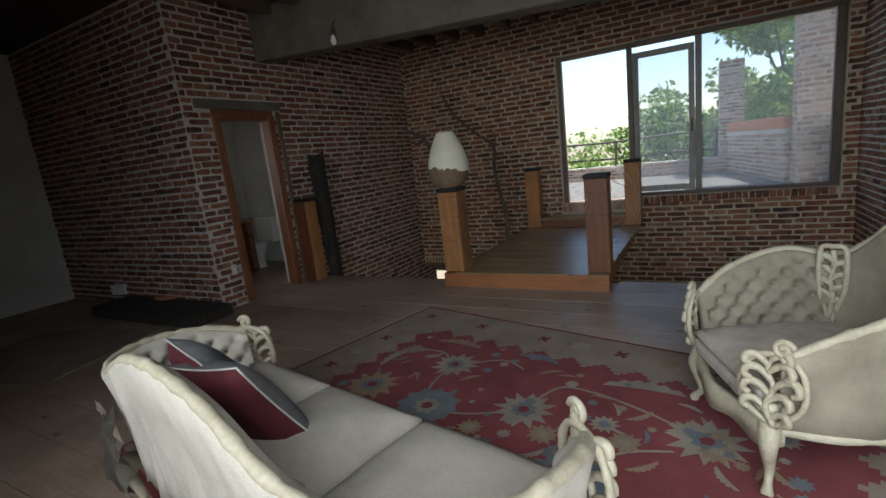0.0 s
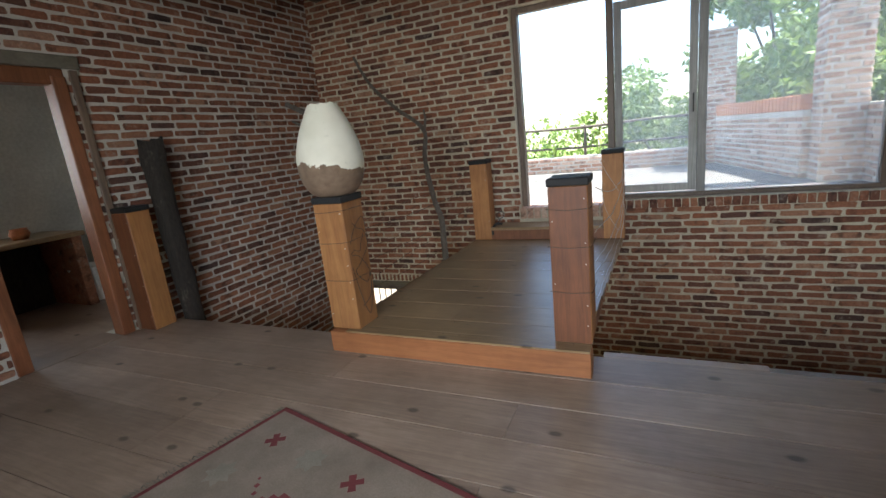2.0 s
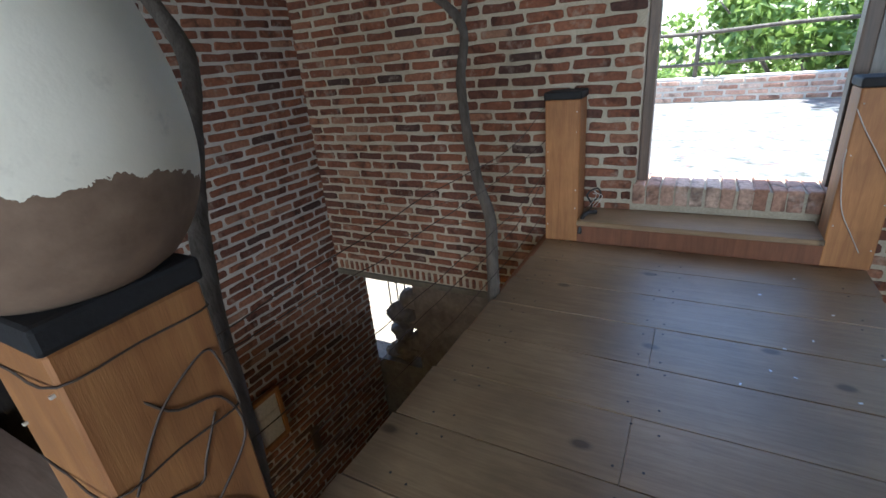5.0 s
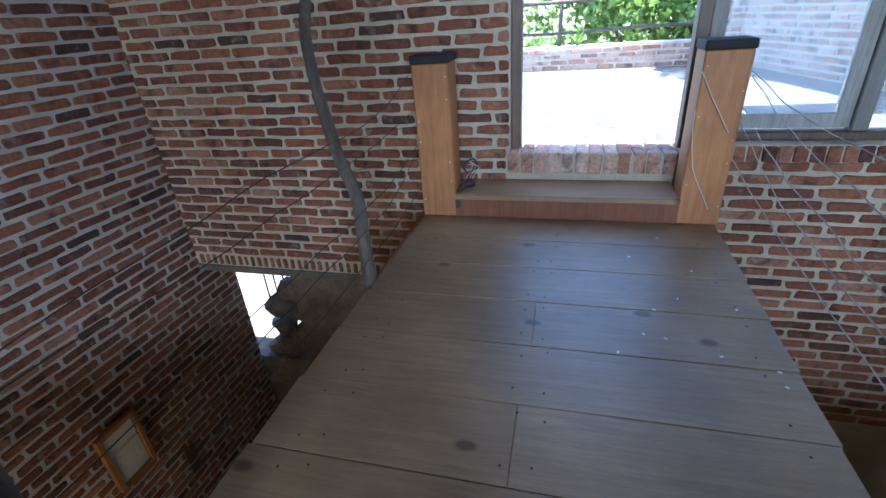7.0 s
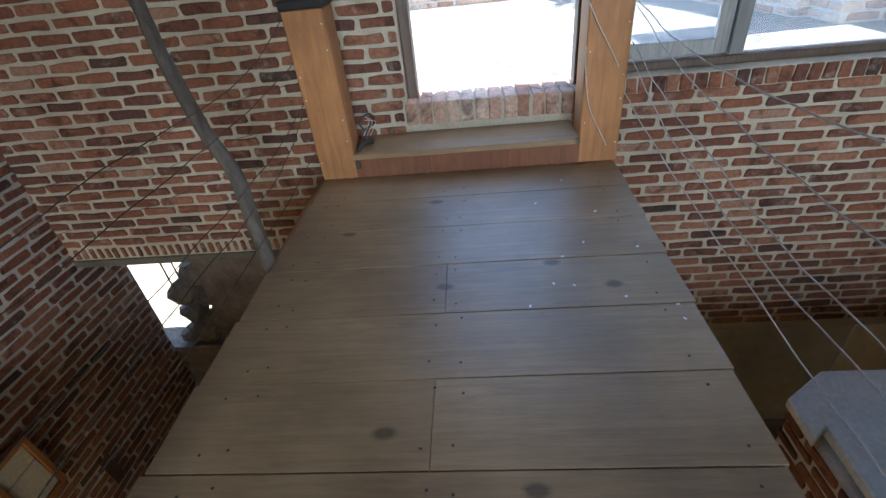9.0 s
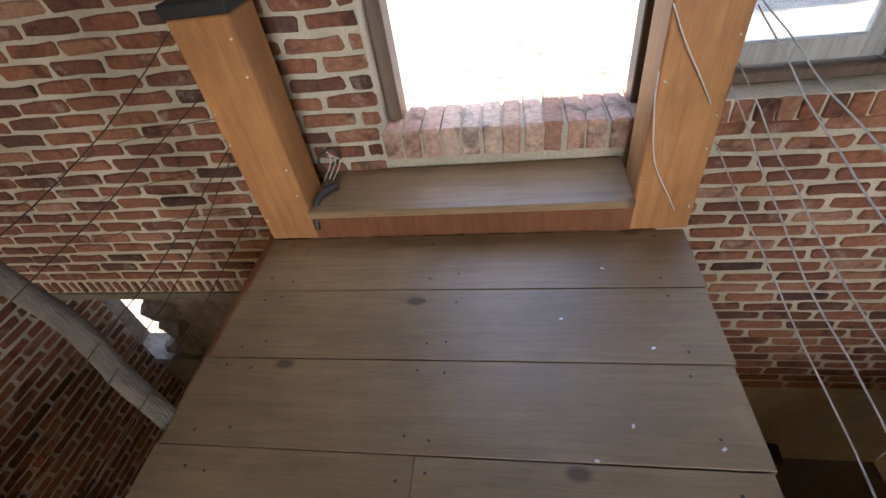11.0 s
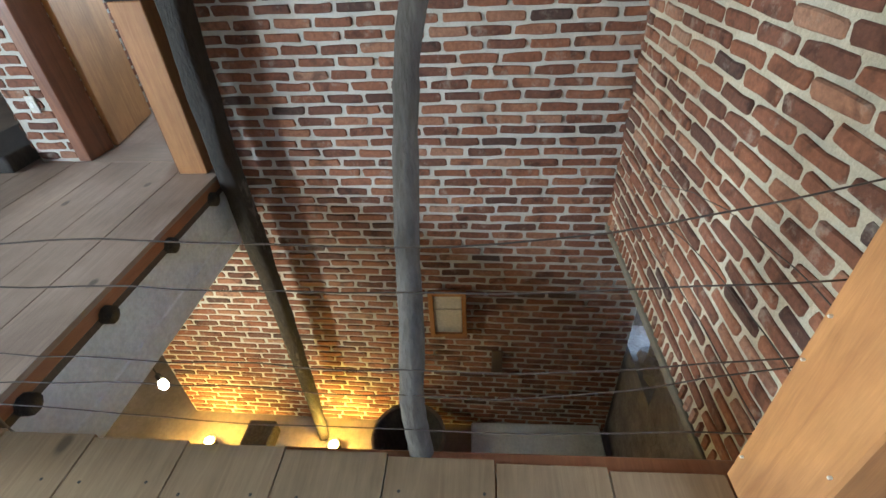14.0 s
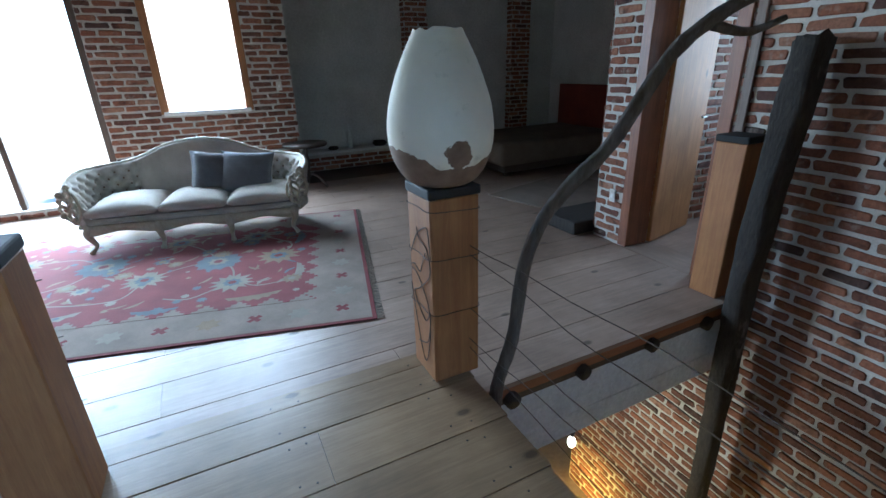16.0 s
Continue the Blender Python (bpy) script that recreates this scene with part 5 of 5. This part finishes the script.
for k, (za, zb, sag) in enumerate(((0.8, 0.86, 0.12), (0.78, 0.6, 0.1), (0.62, 0.42, 0.09), (0.55, 0.36, 0.12), (0.36, 0.2, 0.06))):
    wire([(1.47, 0.0, za), (1.48, -0.6, (2 * za + zb) / 3 - sag), (1.46, -1.5, (za + 2 * zb) / 3 - sag), (1.43, -2.36, zb)], STRING, pale, 0.0023, "railing strings")
wire([(1.26, 0.02, 0.66), (1.25, -0.01, 0.5), (1.3, -0.02, 0.3), (1.4, -0.01, 0.1)], STRING, "pale string hanging down a railing post", 0.0024, "railing strings")
wire([(1.25, 0.0, 0.8), (1.3, -0.02, 0.7), (1.42, -0.015, 0.5)], STRING, "pale string hanging down a railing post", 0.0024, "railing strings")
for zz in (0.83, 0.62, 0.36):
    bm = tube(smooth_path([(x, y, zz + 0.01 * math.sin(9 * x + zz)) for x, y in ((-0.286, -2.603), (-0.2, -2.605), (-0.07, -2.603), (-0.069, -2.5), (-0.07, -2.388), (-0.18, -2.386), (-0.287, -2.388), (-0.288, -2.5), (-0.286, -2.603))], 4), 0.002, 5)
    tagged(obj("wire_loop", bm, WIRE, None, "", True), "rusty wire wound round the egg post", "wire", "wire loops").matrix_basis = ROUND_POST
    bm = tube([(1.2, -2.572, zz - 0.05), (1.32, -2.57, zz - 0.06), (1.434, -2.572, zz - 0.05), (1.434, -2.35, zz - 0.05)], 0.002, 5)
    tagged(obj("wire_loop", bm, WIRE, None, "", True), "rusty wire wound round a railing post", "wire", "wire loops")
for line in (((0.1, 0.6), (0.3, 0.67), (0.5, 0.72), (0.85, 0.76), (0.95, 0.72), (1.0, 0.62)), ((0.05, 0.53), (0.25, 0.55), (0.5, 0.53), (0.6, 0.57), (0.78, 0.64)), ((0.1, 0.52), (0.35, 0.51), (0.6, 0.46), (0.85, 0.38), (0.87, 0.24), (0.65, 0.08), (0.45, 0.12), (0.2, 0.3), (0.05, 0.44))):
    bm = tube(smooth_path([(-0.066, -2.6 + 0.21 * f, z) for f, z in line], 6), 0.0022, 5)
    tagged(obj("wire_loop", bm, WIRE, None, "", True), "rusty wire curling over the egg post", "wire", "wire loops").matrix_basis = ROUND_POST
tagged(obj("wire_tangle", tube(smooth_path([(-0.085, -2.55, 0.8), (-0.066, -2.5, 0.7), (-0.066, -2.42, 0.66), (-0.066, -2.4, 0.55), (-0.066, -2.5, 0.45), (-0.066, -2.56, 0.4), (-0.066, -2.46, 0.3), (-0.066, -2.41, 0.36), (-0.066, -2.44, 0.2), (-0.066, -2.54, 0.15)], 6), 0.0025, 5), WIRE, None, "", True), "dark trailing wire stain on the egg post", "wire", "wire loops").matrix_basis = ROUND_POST
bm = tube(smooth_path([(0.03, 0.1, 0.16), (0.06, 0.16, 0.2), (0.02, 0.2, 0.26), (0.08, 0.22, 0.3), (0.1, 0.24, 0.24), (0.04, 0.25, 0.2)], 6), 0.006, 6)
tube(smooth_path([(0.02, -0.01, 0.06), (0.025, 0.04, 0.15), (0.05, 0.1, 0.17), (0.09, 0.15, 0.16)], 5), 0.014, 6, bm)
tagged(obj("power_cable", bm, IRON, None, "", True), "loose black cable ends behind the railing post", "cable")
for k in range(3):
    bm = tube(smooth_path([(0.04 + 0.02 * k, 0.15, 0.19), (0.08 + 0.02 * k, 0.19, 0.26), (0.05, 0.23, 0.3 - 0.02 * k)], 5), 0.0018, 5)
    tagged(obj("cable_end", bm, CREAM_PLASTIC, None, "", True), "stripped pale cable end", "cable", "cable ends")

# ---- lights that show ----
BULB = Mat("lit_bulb", 0.4)
BULB.b.inputs["Emission Color"].default_value = (1.0, 0.86, 0.62, 1)
BULB.b.inputs["Emission Strength"].default_value = 12.0


def bulb(x, y, z, drop, lit, energy, colour, label):
    b = thing("light_bulb", label, "light bulb", "", pose(x, y, z))
    part("glass_bulb", lathe([(0.0005, -0.06), (0.02, -0.055), (0.032, -0.03), (0.03, 0.0), (0.016, 0.03), (0.014, 0.045)], 16), BULB.m if lit else WHITE, b, "", True)
    part("socket", lathe([(0.015, 0.04), (0.02, 0.045), (0.02, 0.085), (0.008, 0.1), (0.0005, 0.1)], 14), IRON, b, "", True)
    part("cord", tube([(0, 0, 0.1), (0.004, 0, 0.1 + drop / 2), (0, 0, 0.1 + drop)] if lit else smooth_path([(0, 0, 0.1), (0, 0.03, 0.17), (0, 0.1, 0.2)], 4), 0.005, 6), IRON, b)
    if lit:
        l = new("bulb_light", bpy.data.lights.new("bulb_light", "POINT"))
        l.data.energy, l.data.color, l.data.shadow_soft_size = energy, colour, 0.04
        l.location = (x, y, z - 0.12)


bulb(-1.2, -2.92, 2.6, 0.12, False, 0, (1, 1, 1), "unlit pale bulb in a black socket on the concrete beam")
bulb(-1.5, -2.9, -1.42, 1.0, True, 3, (1.0, 0.85, 0.6), "lit white bulb hanging below the floor")


def uplight(x, y):
    b = thing("uplight", "glowing amber floor uplight against the brick wall", "uplight", "amber uplights", pose(x, y, LOW))
    part("housing", lathe([(0.06, 0.0), (0.07, 0.1), (0.055, 0.1), (0.05, 0.03)], 16), IRON, b, "", True)
    part("glass_bulb", lathe([(0.0005, 0.13), (0.03, 0.12), (0.04, 0.08), (0.03, 0.03)], 14), AMBER.m, b, "glowing amber bulb", True)
    l = new("uplight_light", bpy.data.lights.new("uplight_light", "POINT"))
    l.data.energy, l.data.color, l.data.shadow_soft_size = 3.6, (1.0, 0.55, 0.08), 0.05
    l.location = (x, y, LOW + 0.16)


AMBER = Mat("amber_bulb", 0.4)
AMBER.b.inputs["Emission Color"].default_value = (1.0, 0.6, 0.1, 1)
AMBER.b.inputs["Emission Strength"].default_value = 25.0
uplight(-2.1, -3.5)
uplight(-2.1, -2.15)

# ---- lower level ----
lower_floor = tagged(obj("lower_floor", box(-5.4, 4.15, -5.2, 0.75, LOW - 0.2, LOW), DARK_FLOOR), kind="structure")
floor_edge = tagged(obj("floor_edge_beam", box(-2.5, -0.3, -2.62, -2.46, -0.61, FLOOR - 0.13, 0.006), GREY_BEAM), kind="structure")
floor_edge_low = tagged(obj("lower_edge_beam", box(-2.5, -0.3, -2.62, -2.464, -0.79, -0.616, 0.008), GREY_BEAM), kind="structure")
edge_board = tagged(obj("floor_edge_board", box(-2.42, -0.3, -2.455, -2.435, FLOOR - 0.12, FLOOR - 0.032, 0.004), PINE_X), kind="structure")


def joist(x):
    bm = tube([(0, -2.8, -0.29), (0.005, -2.55, -0.285), (0, -2.4, -0.29)], [0.05, 0.05, 0.047], 10)
    j = tagged(obj("joist_end", bm, CHARRED, None, "", True), "dark round log joist end under the floor edge", "joist", "floor joists")
    j.location.x = x


for jx in (-2.15, -1.62, -1.05, -0.55):
    joist(jx)
# plain wall added to block outdoor light leaking through a gap
leak_block = tagged(obj("wall_leak_block", box(1.6, 3.87, 0.6, 0.7, LOW, -1.2), MORTAR), kind="structure")
def prism(outline, z0, z1, bevel=0.0):
    bm = bmesh.new()
    low, high = [[bm.verts.new((x, y, z)) for x, y in outline] for z in (z0, z1)]
    bm.faces.new(low)
    bm.faces.new(high)
    for k in range(len(low)):
        bm.faces.new((low[k - 1], low[k], high[k], high[k - 1]))
    bmesh.ops.recalc_face_normals(bm, faces=bm.faces[:])
    if bevel:
        bmesh.ops.bevel(bm, geom=bm.edges[:], offset=bevel, segments=1, affect="EDGES")
    return bm


mass = tagged(obj("stair_wall", box(2.25, 3.87, -2.35, -0.85, LOW, -1.06, 0.02), MORTAR), kind="structure")
part("stair_top", prism([(2.22, -0.85), (2.48, -0.68), (3.87, -0.68), (3.87, -2.37), (2.29, -2.37), (2.29, -1.35), (2.3, -1.02), (2.21, -1.09)], -1.06, -1.0, 0.008), GREY_BEAM, mass, "worn pale plaster top with a broken corner")
part("stair_tread", box(2.64, 3.87, -2.37, -1.3, -1.0, -0.84, 0.012), GREY_BEAM, mass, "pale plaster step")
lay_edge = tagged(obj("dark_strut", box(-0.06, 0.06, -0.06, 0.06, 0.0, 1.5, 0.01), CHARRED), "dark timber strut leaning in the lower room", "strut")
lay_edge.matrix_basis = pose(2.05, 0.2, LOW, 8, 12, 0)
bowl = thing("basket", "large dark woven basket on the lower floor", "basket", "", pose(-2.03, -1.32, LOW))
part("body", lathe([(0.0005, 0.02), (0.2, 0.0), (0.3, 0.17), (0.35, 0.42), (0.325, 0.42), (0.275, 0.17), (0.0005, 0.05)], 28), CHARRED, bowl, "", True)
part("rim", lathe([(0.33, 0.41), (0.36, 0.41), (0.36, 0.445), (0.33, 0.445), (0.33, 0.41)], 28), BARK, bowl, "pale woven rim", True)
slab = tagged(obj("stone_slab", box(-2.38, -1.0, -0.72, 0.6, LOW, LOW + 0.14, 0.015), GREY_BEAM), "low grey stone slab on the lower floor", "slab")
box_low = tagged(obj("dark_box", box(-2.3, -2.0, -3.1, -2.8, LOW, LOW + 0.2, 0.02, segs=2), CHARRED), "small dark box between the uplights", "box")


def wall_cabinet():
    c = thing("wall_cabinet", "small cream panelled hatch in a brown wooden frame on brick", "cabinet", "", pose(-2.40, -0.9, -1.58, 0, 0, 90))
    for x0, x1, z0, z1 in ((-0.16, -0.12, -0.26, 0.26), (0.12, 0.16, -0.26, 0.26), (-0.12, 0.12, 0.22, 0.26), (-0.12, 0.12, -0.26, -0.22)):
        part("frame", box(x0, x1, -0.045, 0.0, z0, z1, 0.004), PINE, c)
    part("door_panel", box(-0.118, 0.118, -0.03, 0.0, -0.218, 0.06, 0.006), CREAM_PLASTIC, c, "cream panel")
    part("door_panel", box(-0.118, 0.118, -0.03, 0.0, 0.066, 0.218, 0.006), CREAM_PLASTIC, c, "cream panel")


wall_cabinet()
tagged(obj("junction_plate", box(-2.398, -2.38, -0.52, -0.42, -2.35, -2.05, 0.004), FRAME_WOOD), "dark brown plate fixed to the lower brick wall", "plate")
rg = random.Random(12)
for k in range(7):
    bm = bmesh.new()
    bmesh.ops.create_icosphere(bm, subdivisions=2, radius=rg.uniform(0.08, 0.17))
    for v in bm.verts:
        v.co += 0.05 * noise.noise_vector(v.co * 6 + Vector((k, 0, 0)))
        v.co.z *= 0.7
    r = tagged(obj("rock", bm, STONE), "rough grey rock in the lower opening", "rock", "rocks")
    r.location = (-2.25 + 0.075 * k, 0.84 + 0.05 * (k % 2), -1.96 + 0.04 * (k % 3))
for k in range(12):
    bm = bmesh.new()
    bmesh.ops.create_icosphere(bm, subdivisions=2, radius=rg.uniform(0.1, 0.17))
    for v in bm.verts:
        v.co += 0.07 * noise.noise_vector(v.co * 7 + Vector((0, k, 0)))
        v.co.z *= 0.75
    r = tagged(obj("rock", bm, STONE), "rough grey rock heaped in the lower opening", "rock", "rocks")
    r.location = (-2.12 + 0.1 * (k % 4), 0.86 + 0.06 * (k % 2), -1.95 + 0.26 * (k // 4) + 0.1 * (k % 4))
for k in range(5):
    tagged(obj("iron_bar", tube([(-2.3 + 0.11 * k, 0.93, -2.05), (-2.3 + 0.11 * k, 0.93, -0.9)], 0.008, 6), IRON), "thin black iron window bar", "bar", "window bars")
# unseen slab added over the gap, keeps sun off the opening's reveal
tagged(obj("sun_block_slab", box(-2.95, -1.41, 0.56, 1.05, -0.096, -0.03), CONCRETE), kind="structure")
lintel = tagged(obj("lintel_beam", box(-2.4, 1.0, 0.28, 0.5, -0.72, -0.662, 0.006), CONCRETE), kind="structure")

# ---- alcove and rear of the room ----
hearth = brick_block("hearth_bench", "low brick bench with a pale top along the plaster wall", "bench", -2.6, -0.56, -8.72, -8.42, FLOOR, 0.1, 0, (0, 0, 0), BRICK)
front = new("bench_face")
front.parent = hearth
front.matrix_basis = pose(0, -8.42, 0, 0, 0, 180)
lay_bricks(front, 0.56, 2.6, FLOOR, 0.1, (), None, BRICK)
part("bench_top", box(-2.62, -0.55, -8.74, -8.4, 0.1, 0.145, 0.008), PLASTER, hearth, "pale plaster top")


def bottle(x, y, z, h, mat, label):
    b = tagged(obj("bottle", lathe([(0.0005, 0), (0.045, 0), (0.045, h * 0.6), (0.018, h * 0.75), (0.018, h), (0.0005, h)], 16), mat, None, "", True), label, "bottle")
    b.location = (x, y, z)


bottle(-1.52, -8.55, 0.145, 0.4, GREY_BEAM, "tall grey bottle on the brick bench")
pot(-1.22, -8.52, 0.145, 0.09, 0.05, "shallow dark clay dish on the brick bench", CHARRED)
pot(-2.03, -8.52, 0.145, 0.13, 0.08, "shallow dark clay bowl on the brick bench", CHARRED)


def side_table():
    t = thing("side_table", "round dark wooden side table on a tripod pedestal", "table", "", pose(-0.55, -7.35, FLOOR))
    part("tabletop", lathe([(0.0005, 0.58), (0.29, 0.58), (0.3, 0.6), (0.29, 0.62), (0.0005, 0.62)], 32), DARK_WOOD, t, "", True)
    part("pedestal", lathe([(0.03, 0.58), (0.025, 0.45), (0.045, 0.36), (0.025, 0.26), (0.04, 0.16), (0.0005, 0.14)], 16), DARK_WOOD, t, "", True)
    for k in range(3):
        a = 2.1 * k + 0.4
        part("leg", tube(smooth_path([(0, 0, 0.2), (0.14 * math.cos(a), 0.14 * math.sin(a), 0.16), (0.26 * math.cos(a), 0.26 * math.sin(a), 0.012)], 4), 0.018, 8), DARK_WOOD, t, "", True)


side_table()


def bed():
    b = thing("bed", "low bed under a brown blanket with a red headboard", "bed", "", pose(0, 0, 0))
    part("base", box(-5.45, -3.15, -7.8, -6.35, FLOOR + 0.06, 0.1, 0.02), DARK_WOOD, b)
    part("headboard", box(-5.56, -5.5, -8.0, -6.75, FLOOR, 1.03, 0.01), RED_PANEL, b, "red panel headboard")
    bm = box(-5.45, -3.05, -7.86, -6.26, 0.02, 0.34, 0.06, segs=3)
    bmesh.ops.subdivide_edges(bm, edges=bm.edges[:], cuts=3, use_grid_fill=True)
    for v in bm.verts:
        v.co += 0.02 * noise.noise_vector(v.co * 3)
    part("blanket", bm, BROWN_CLOTH, b, "", True)
    for lx in (-5.3, -3.25):
        for ly in (-7.7, -6.45):
            part("leg", box(lx - 0.03, lx + 0.03, ly - 0.03, ly + 0.03, FLOOR, FLOOR + 0.08), DARK_WOOD, b)


bed()
dish = tagged(obj("clay_dish", lathe([(0.0005, 0.0), (0.13, 0.0), (0.165, 0.03), (0.15, 0.03), (0.12, 0.012), (0.0005, 0.012)], 24), TERRACOTTA, None, "", True), "shallow terracotta dish on the dark stone hearth", "dish")
dish.location = (-3.46, -3.92, FLOOR + 0.13)
stone = tagged(obj("stone_block", box(-0.1, 0.1, -0.07, 0.07, 0.0, 0.14, 0.015, segs=2), PLASTER), "small pale stone block on the dark hearth", "block")
stone.matrix_basis = pose(-4.52, -3.92, FLOOR + 0.13, 0, 0, 20)
mat_rug = thing("floor_mat", "pale beige woven mat on the floor beside the bed", "mat", "", pose(-3.35, -5.25, FLOOR, 0, 0, 15))
part("weave", box(-0.8, 0.8, -0.6, 0.6, 0.0, 0.012, 0.003), RUG_BEIGE, mat_rug)
stone_step = tagged(obj("stone_step", box(-4.3, -2.31, -4.41, -3.93, FLOOR, FLOOR + 0.13, 0.02, segs=2), CHARRED), "dark flat stone step at the foot of the brick pier", "step")
for cx, cw in ((-2.85, 0.42), (-5.0, 0.42)):
    brick_block("brick_column", "red brick column standing against the plaster wall", "column", cx - cw / 2, cx + cw / 2, -8.75, -8.6, FLOOR, CEIL, 0, (0, 0, 0), BRICK)
    c = new("column_face")
    c.parent = bpy.data.objects["wall_alcove_rear"]
    lay_bricks(c, -cx - cw / 2, -cx + cw / 2, FLOOR, CEIL, (), None, BRICK, y=-0.15)


def switch(m, label):
    s = thing("light_switch", label, "light switch", "", m)
    part("plate", box(-0.035, 0.035, -0.012, 0, -0.058, 0.058, 0.004), CREAM_PLASTIC, s)
    part("rocker", box(-0.012, 0.012, -0.017, -0.01, -0.02, 0.02, 0.002), WHITE, s)


switch(LEFT @ pose(-3.98, -0.012, 0.27), "pale switch plate on the brick pier")
switch(pose(-0.36, REAR_Y + 0.012, 1.2, 0, 0, 180), "pale switch plate on the rear brick wall")

fl = random.Random(31)
for k in range(12):
    bm = box(-0.006, 0.006, -0.0035, 0.0035, 0.0, 0.0015)
    o = part("paint_fleck", bm, WHITE, bridge, "small white paint fleck")
    o.matrix_basis = pose(fl.uniform(0.85, 1.36), fl.uniform(-1.3, -0.15), 0.001, 0, 0, fl.uniform(0, 180))

nail = bpy.data.meshes.new("nail")
bm = lathe([(0.0045, 0.0), (0.0045, 0.0012), (0.0005, 0.0014)], 8)
bm.to_mesh(nail)
bm.free()
nail.materials.append(IRON)
for row in range(9):
    for nx in (-0.13, -0.05, 0.5, 0.58, 1.3):
        for side in (0.05, 0.24):
            o = new("nail", nail)
            o.parent = bridge
            o.location = (nx + fl.uniform(-0.02, 0.02) + 0.02, -0.296 * row - side + fl.uniform(-0.02, 0.02), 0.0022)

# ---- boards and bricks of the setting ----
lay_boards(floor, FLOOR_WOOD, 1.46, 2.3, -2.33, -2.4, 0.07, [2.0], 12, FLOOR)
mass_face = new("brick_face")
mass_face.parent = mass
mass_face.matrix_basis = pose(2.25, 0, 0, 0, 0, -90)
lay_bricks(mass_face, 0.85, 2.3, LOW + 0.2, -1.07, ())
lay_boards(floor, FLOOR_WOOD, -2.5, 3.87, -2.4, REAR_Y, 0.3, [1.8, 2.4, 3.0], 9, FLOOR)
lay_boards(floor, FLOOR_WOOD, -5.9, -2.5, -3.88, -8.75, 0.3, [1.7, 3.4], 10, FLOOR)
soldier_row(wall_far, -2.36, 1.0, -0.605, BRICK, 0.0, 0.08, 0.062, 0.42)
soldier_row(wall_far, 1.4, 3.72, 0.311, BRICK, 0.0, 0.09, 0.076)
lay_bricks(wall_far, -2.40, 3.87, -0.55, CEIL + 0.16, [*far_holes, (1.38, 3.74, 0.28, 0.37), (0.28, 1.37, 0.12, 0.31)], (-1.5, 0.32, -0.6, 1.0))
lay_bricks(wall_far_lower, 1.0, 3.87, -1.6, -0.549, ())
lay_bricks(wall_left, -4.18, 0.37, LOW, CEIL + 0.16, [DOOR, (-4.06, -2.9, 2.03, 2.18)], (-2.3, 0.3, -0.5, 0.75))
lay_bricks(wall_rear, -4.1, 0.54, FLOOR, CEIL + 0.16, rear_holes)
lay_bricks(wall_right, -0.1, 7.9, -1.6, CEIL + 0.16, ())
lay_bricks(wall_alcove_front, -5.9, -2.52, FLOOR, CEIL + 0.16, ())
bath_face = new("brick_face")
bath_face.parent = wall_alcove_front
bath_face.matrix_basis = pose(0, 0.2, 0, 0, 0, 180)
lay_bricks(bath_face, 2.7, 4.7, FLOOR, CEIL + 0.16, ())
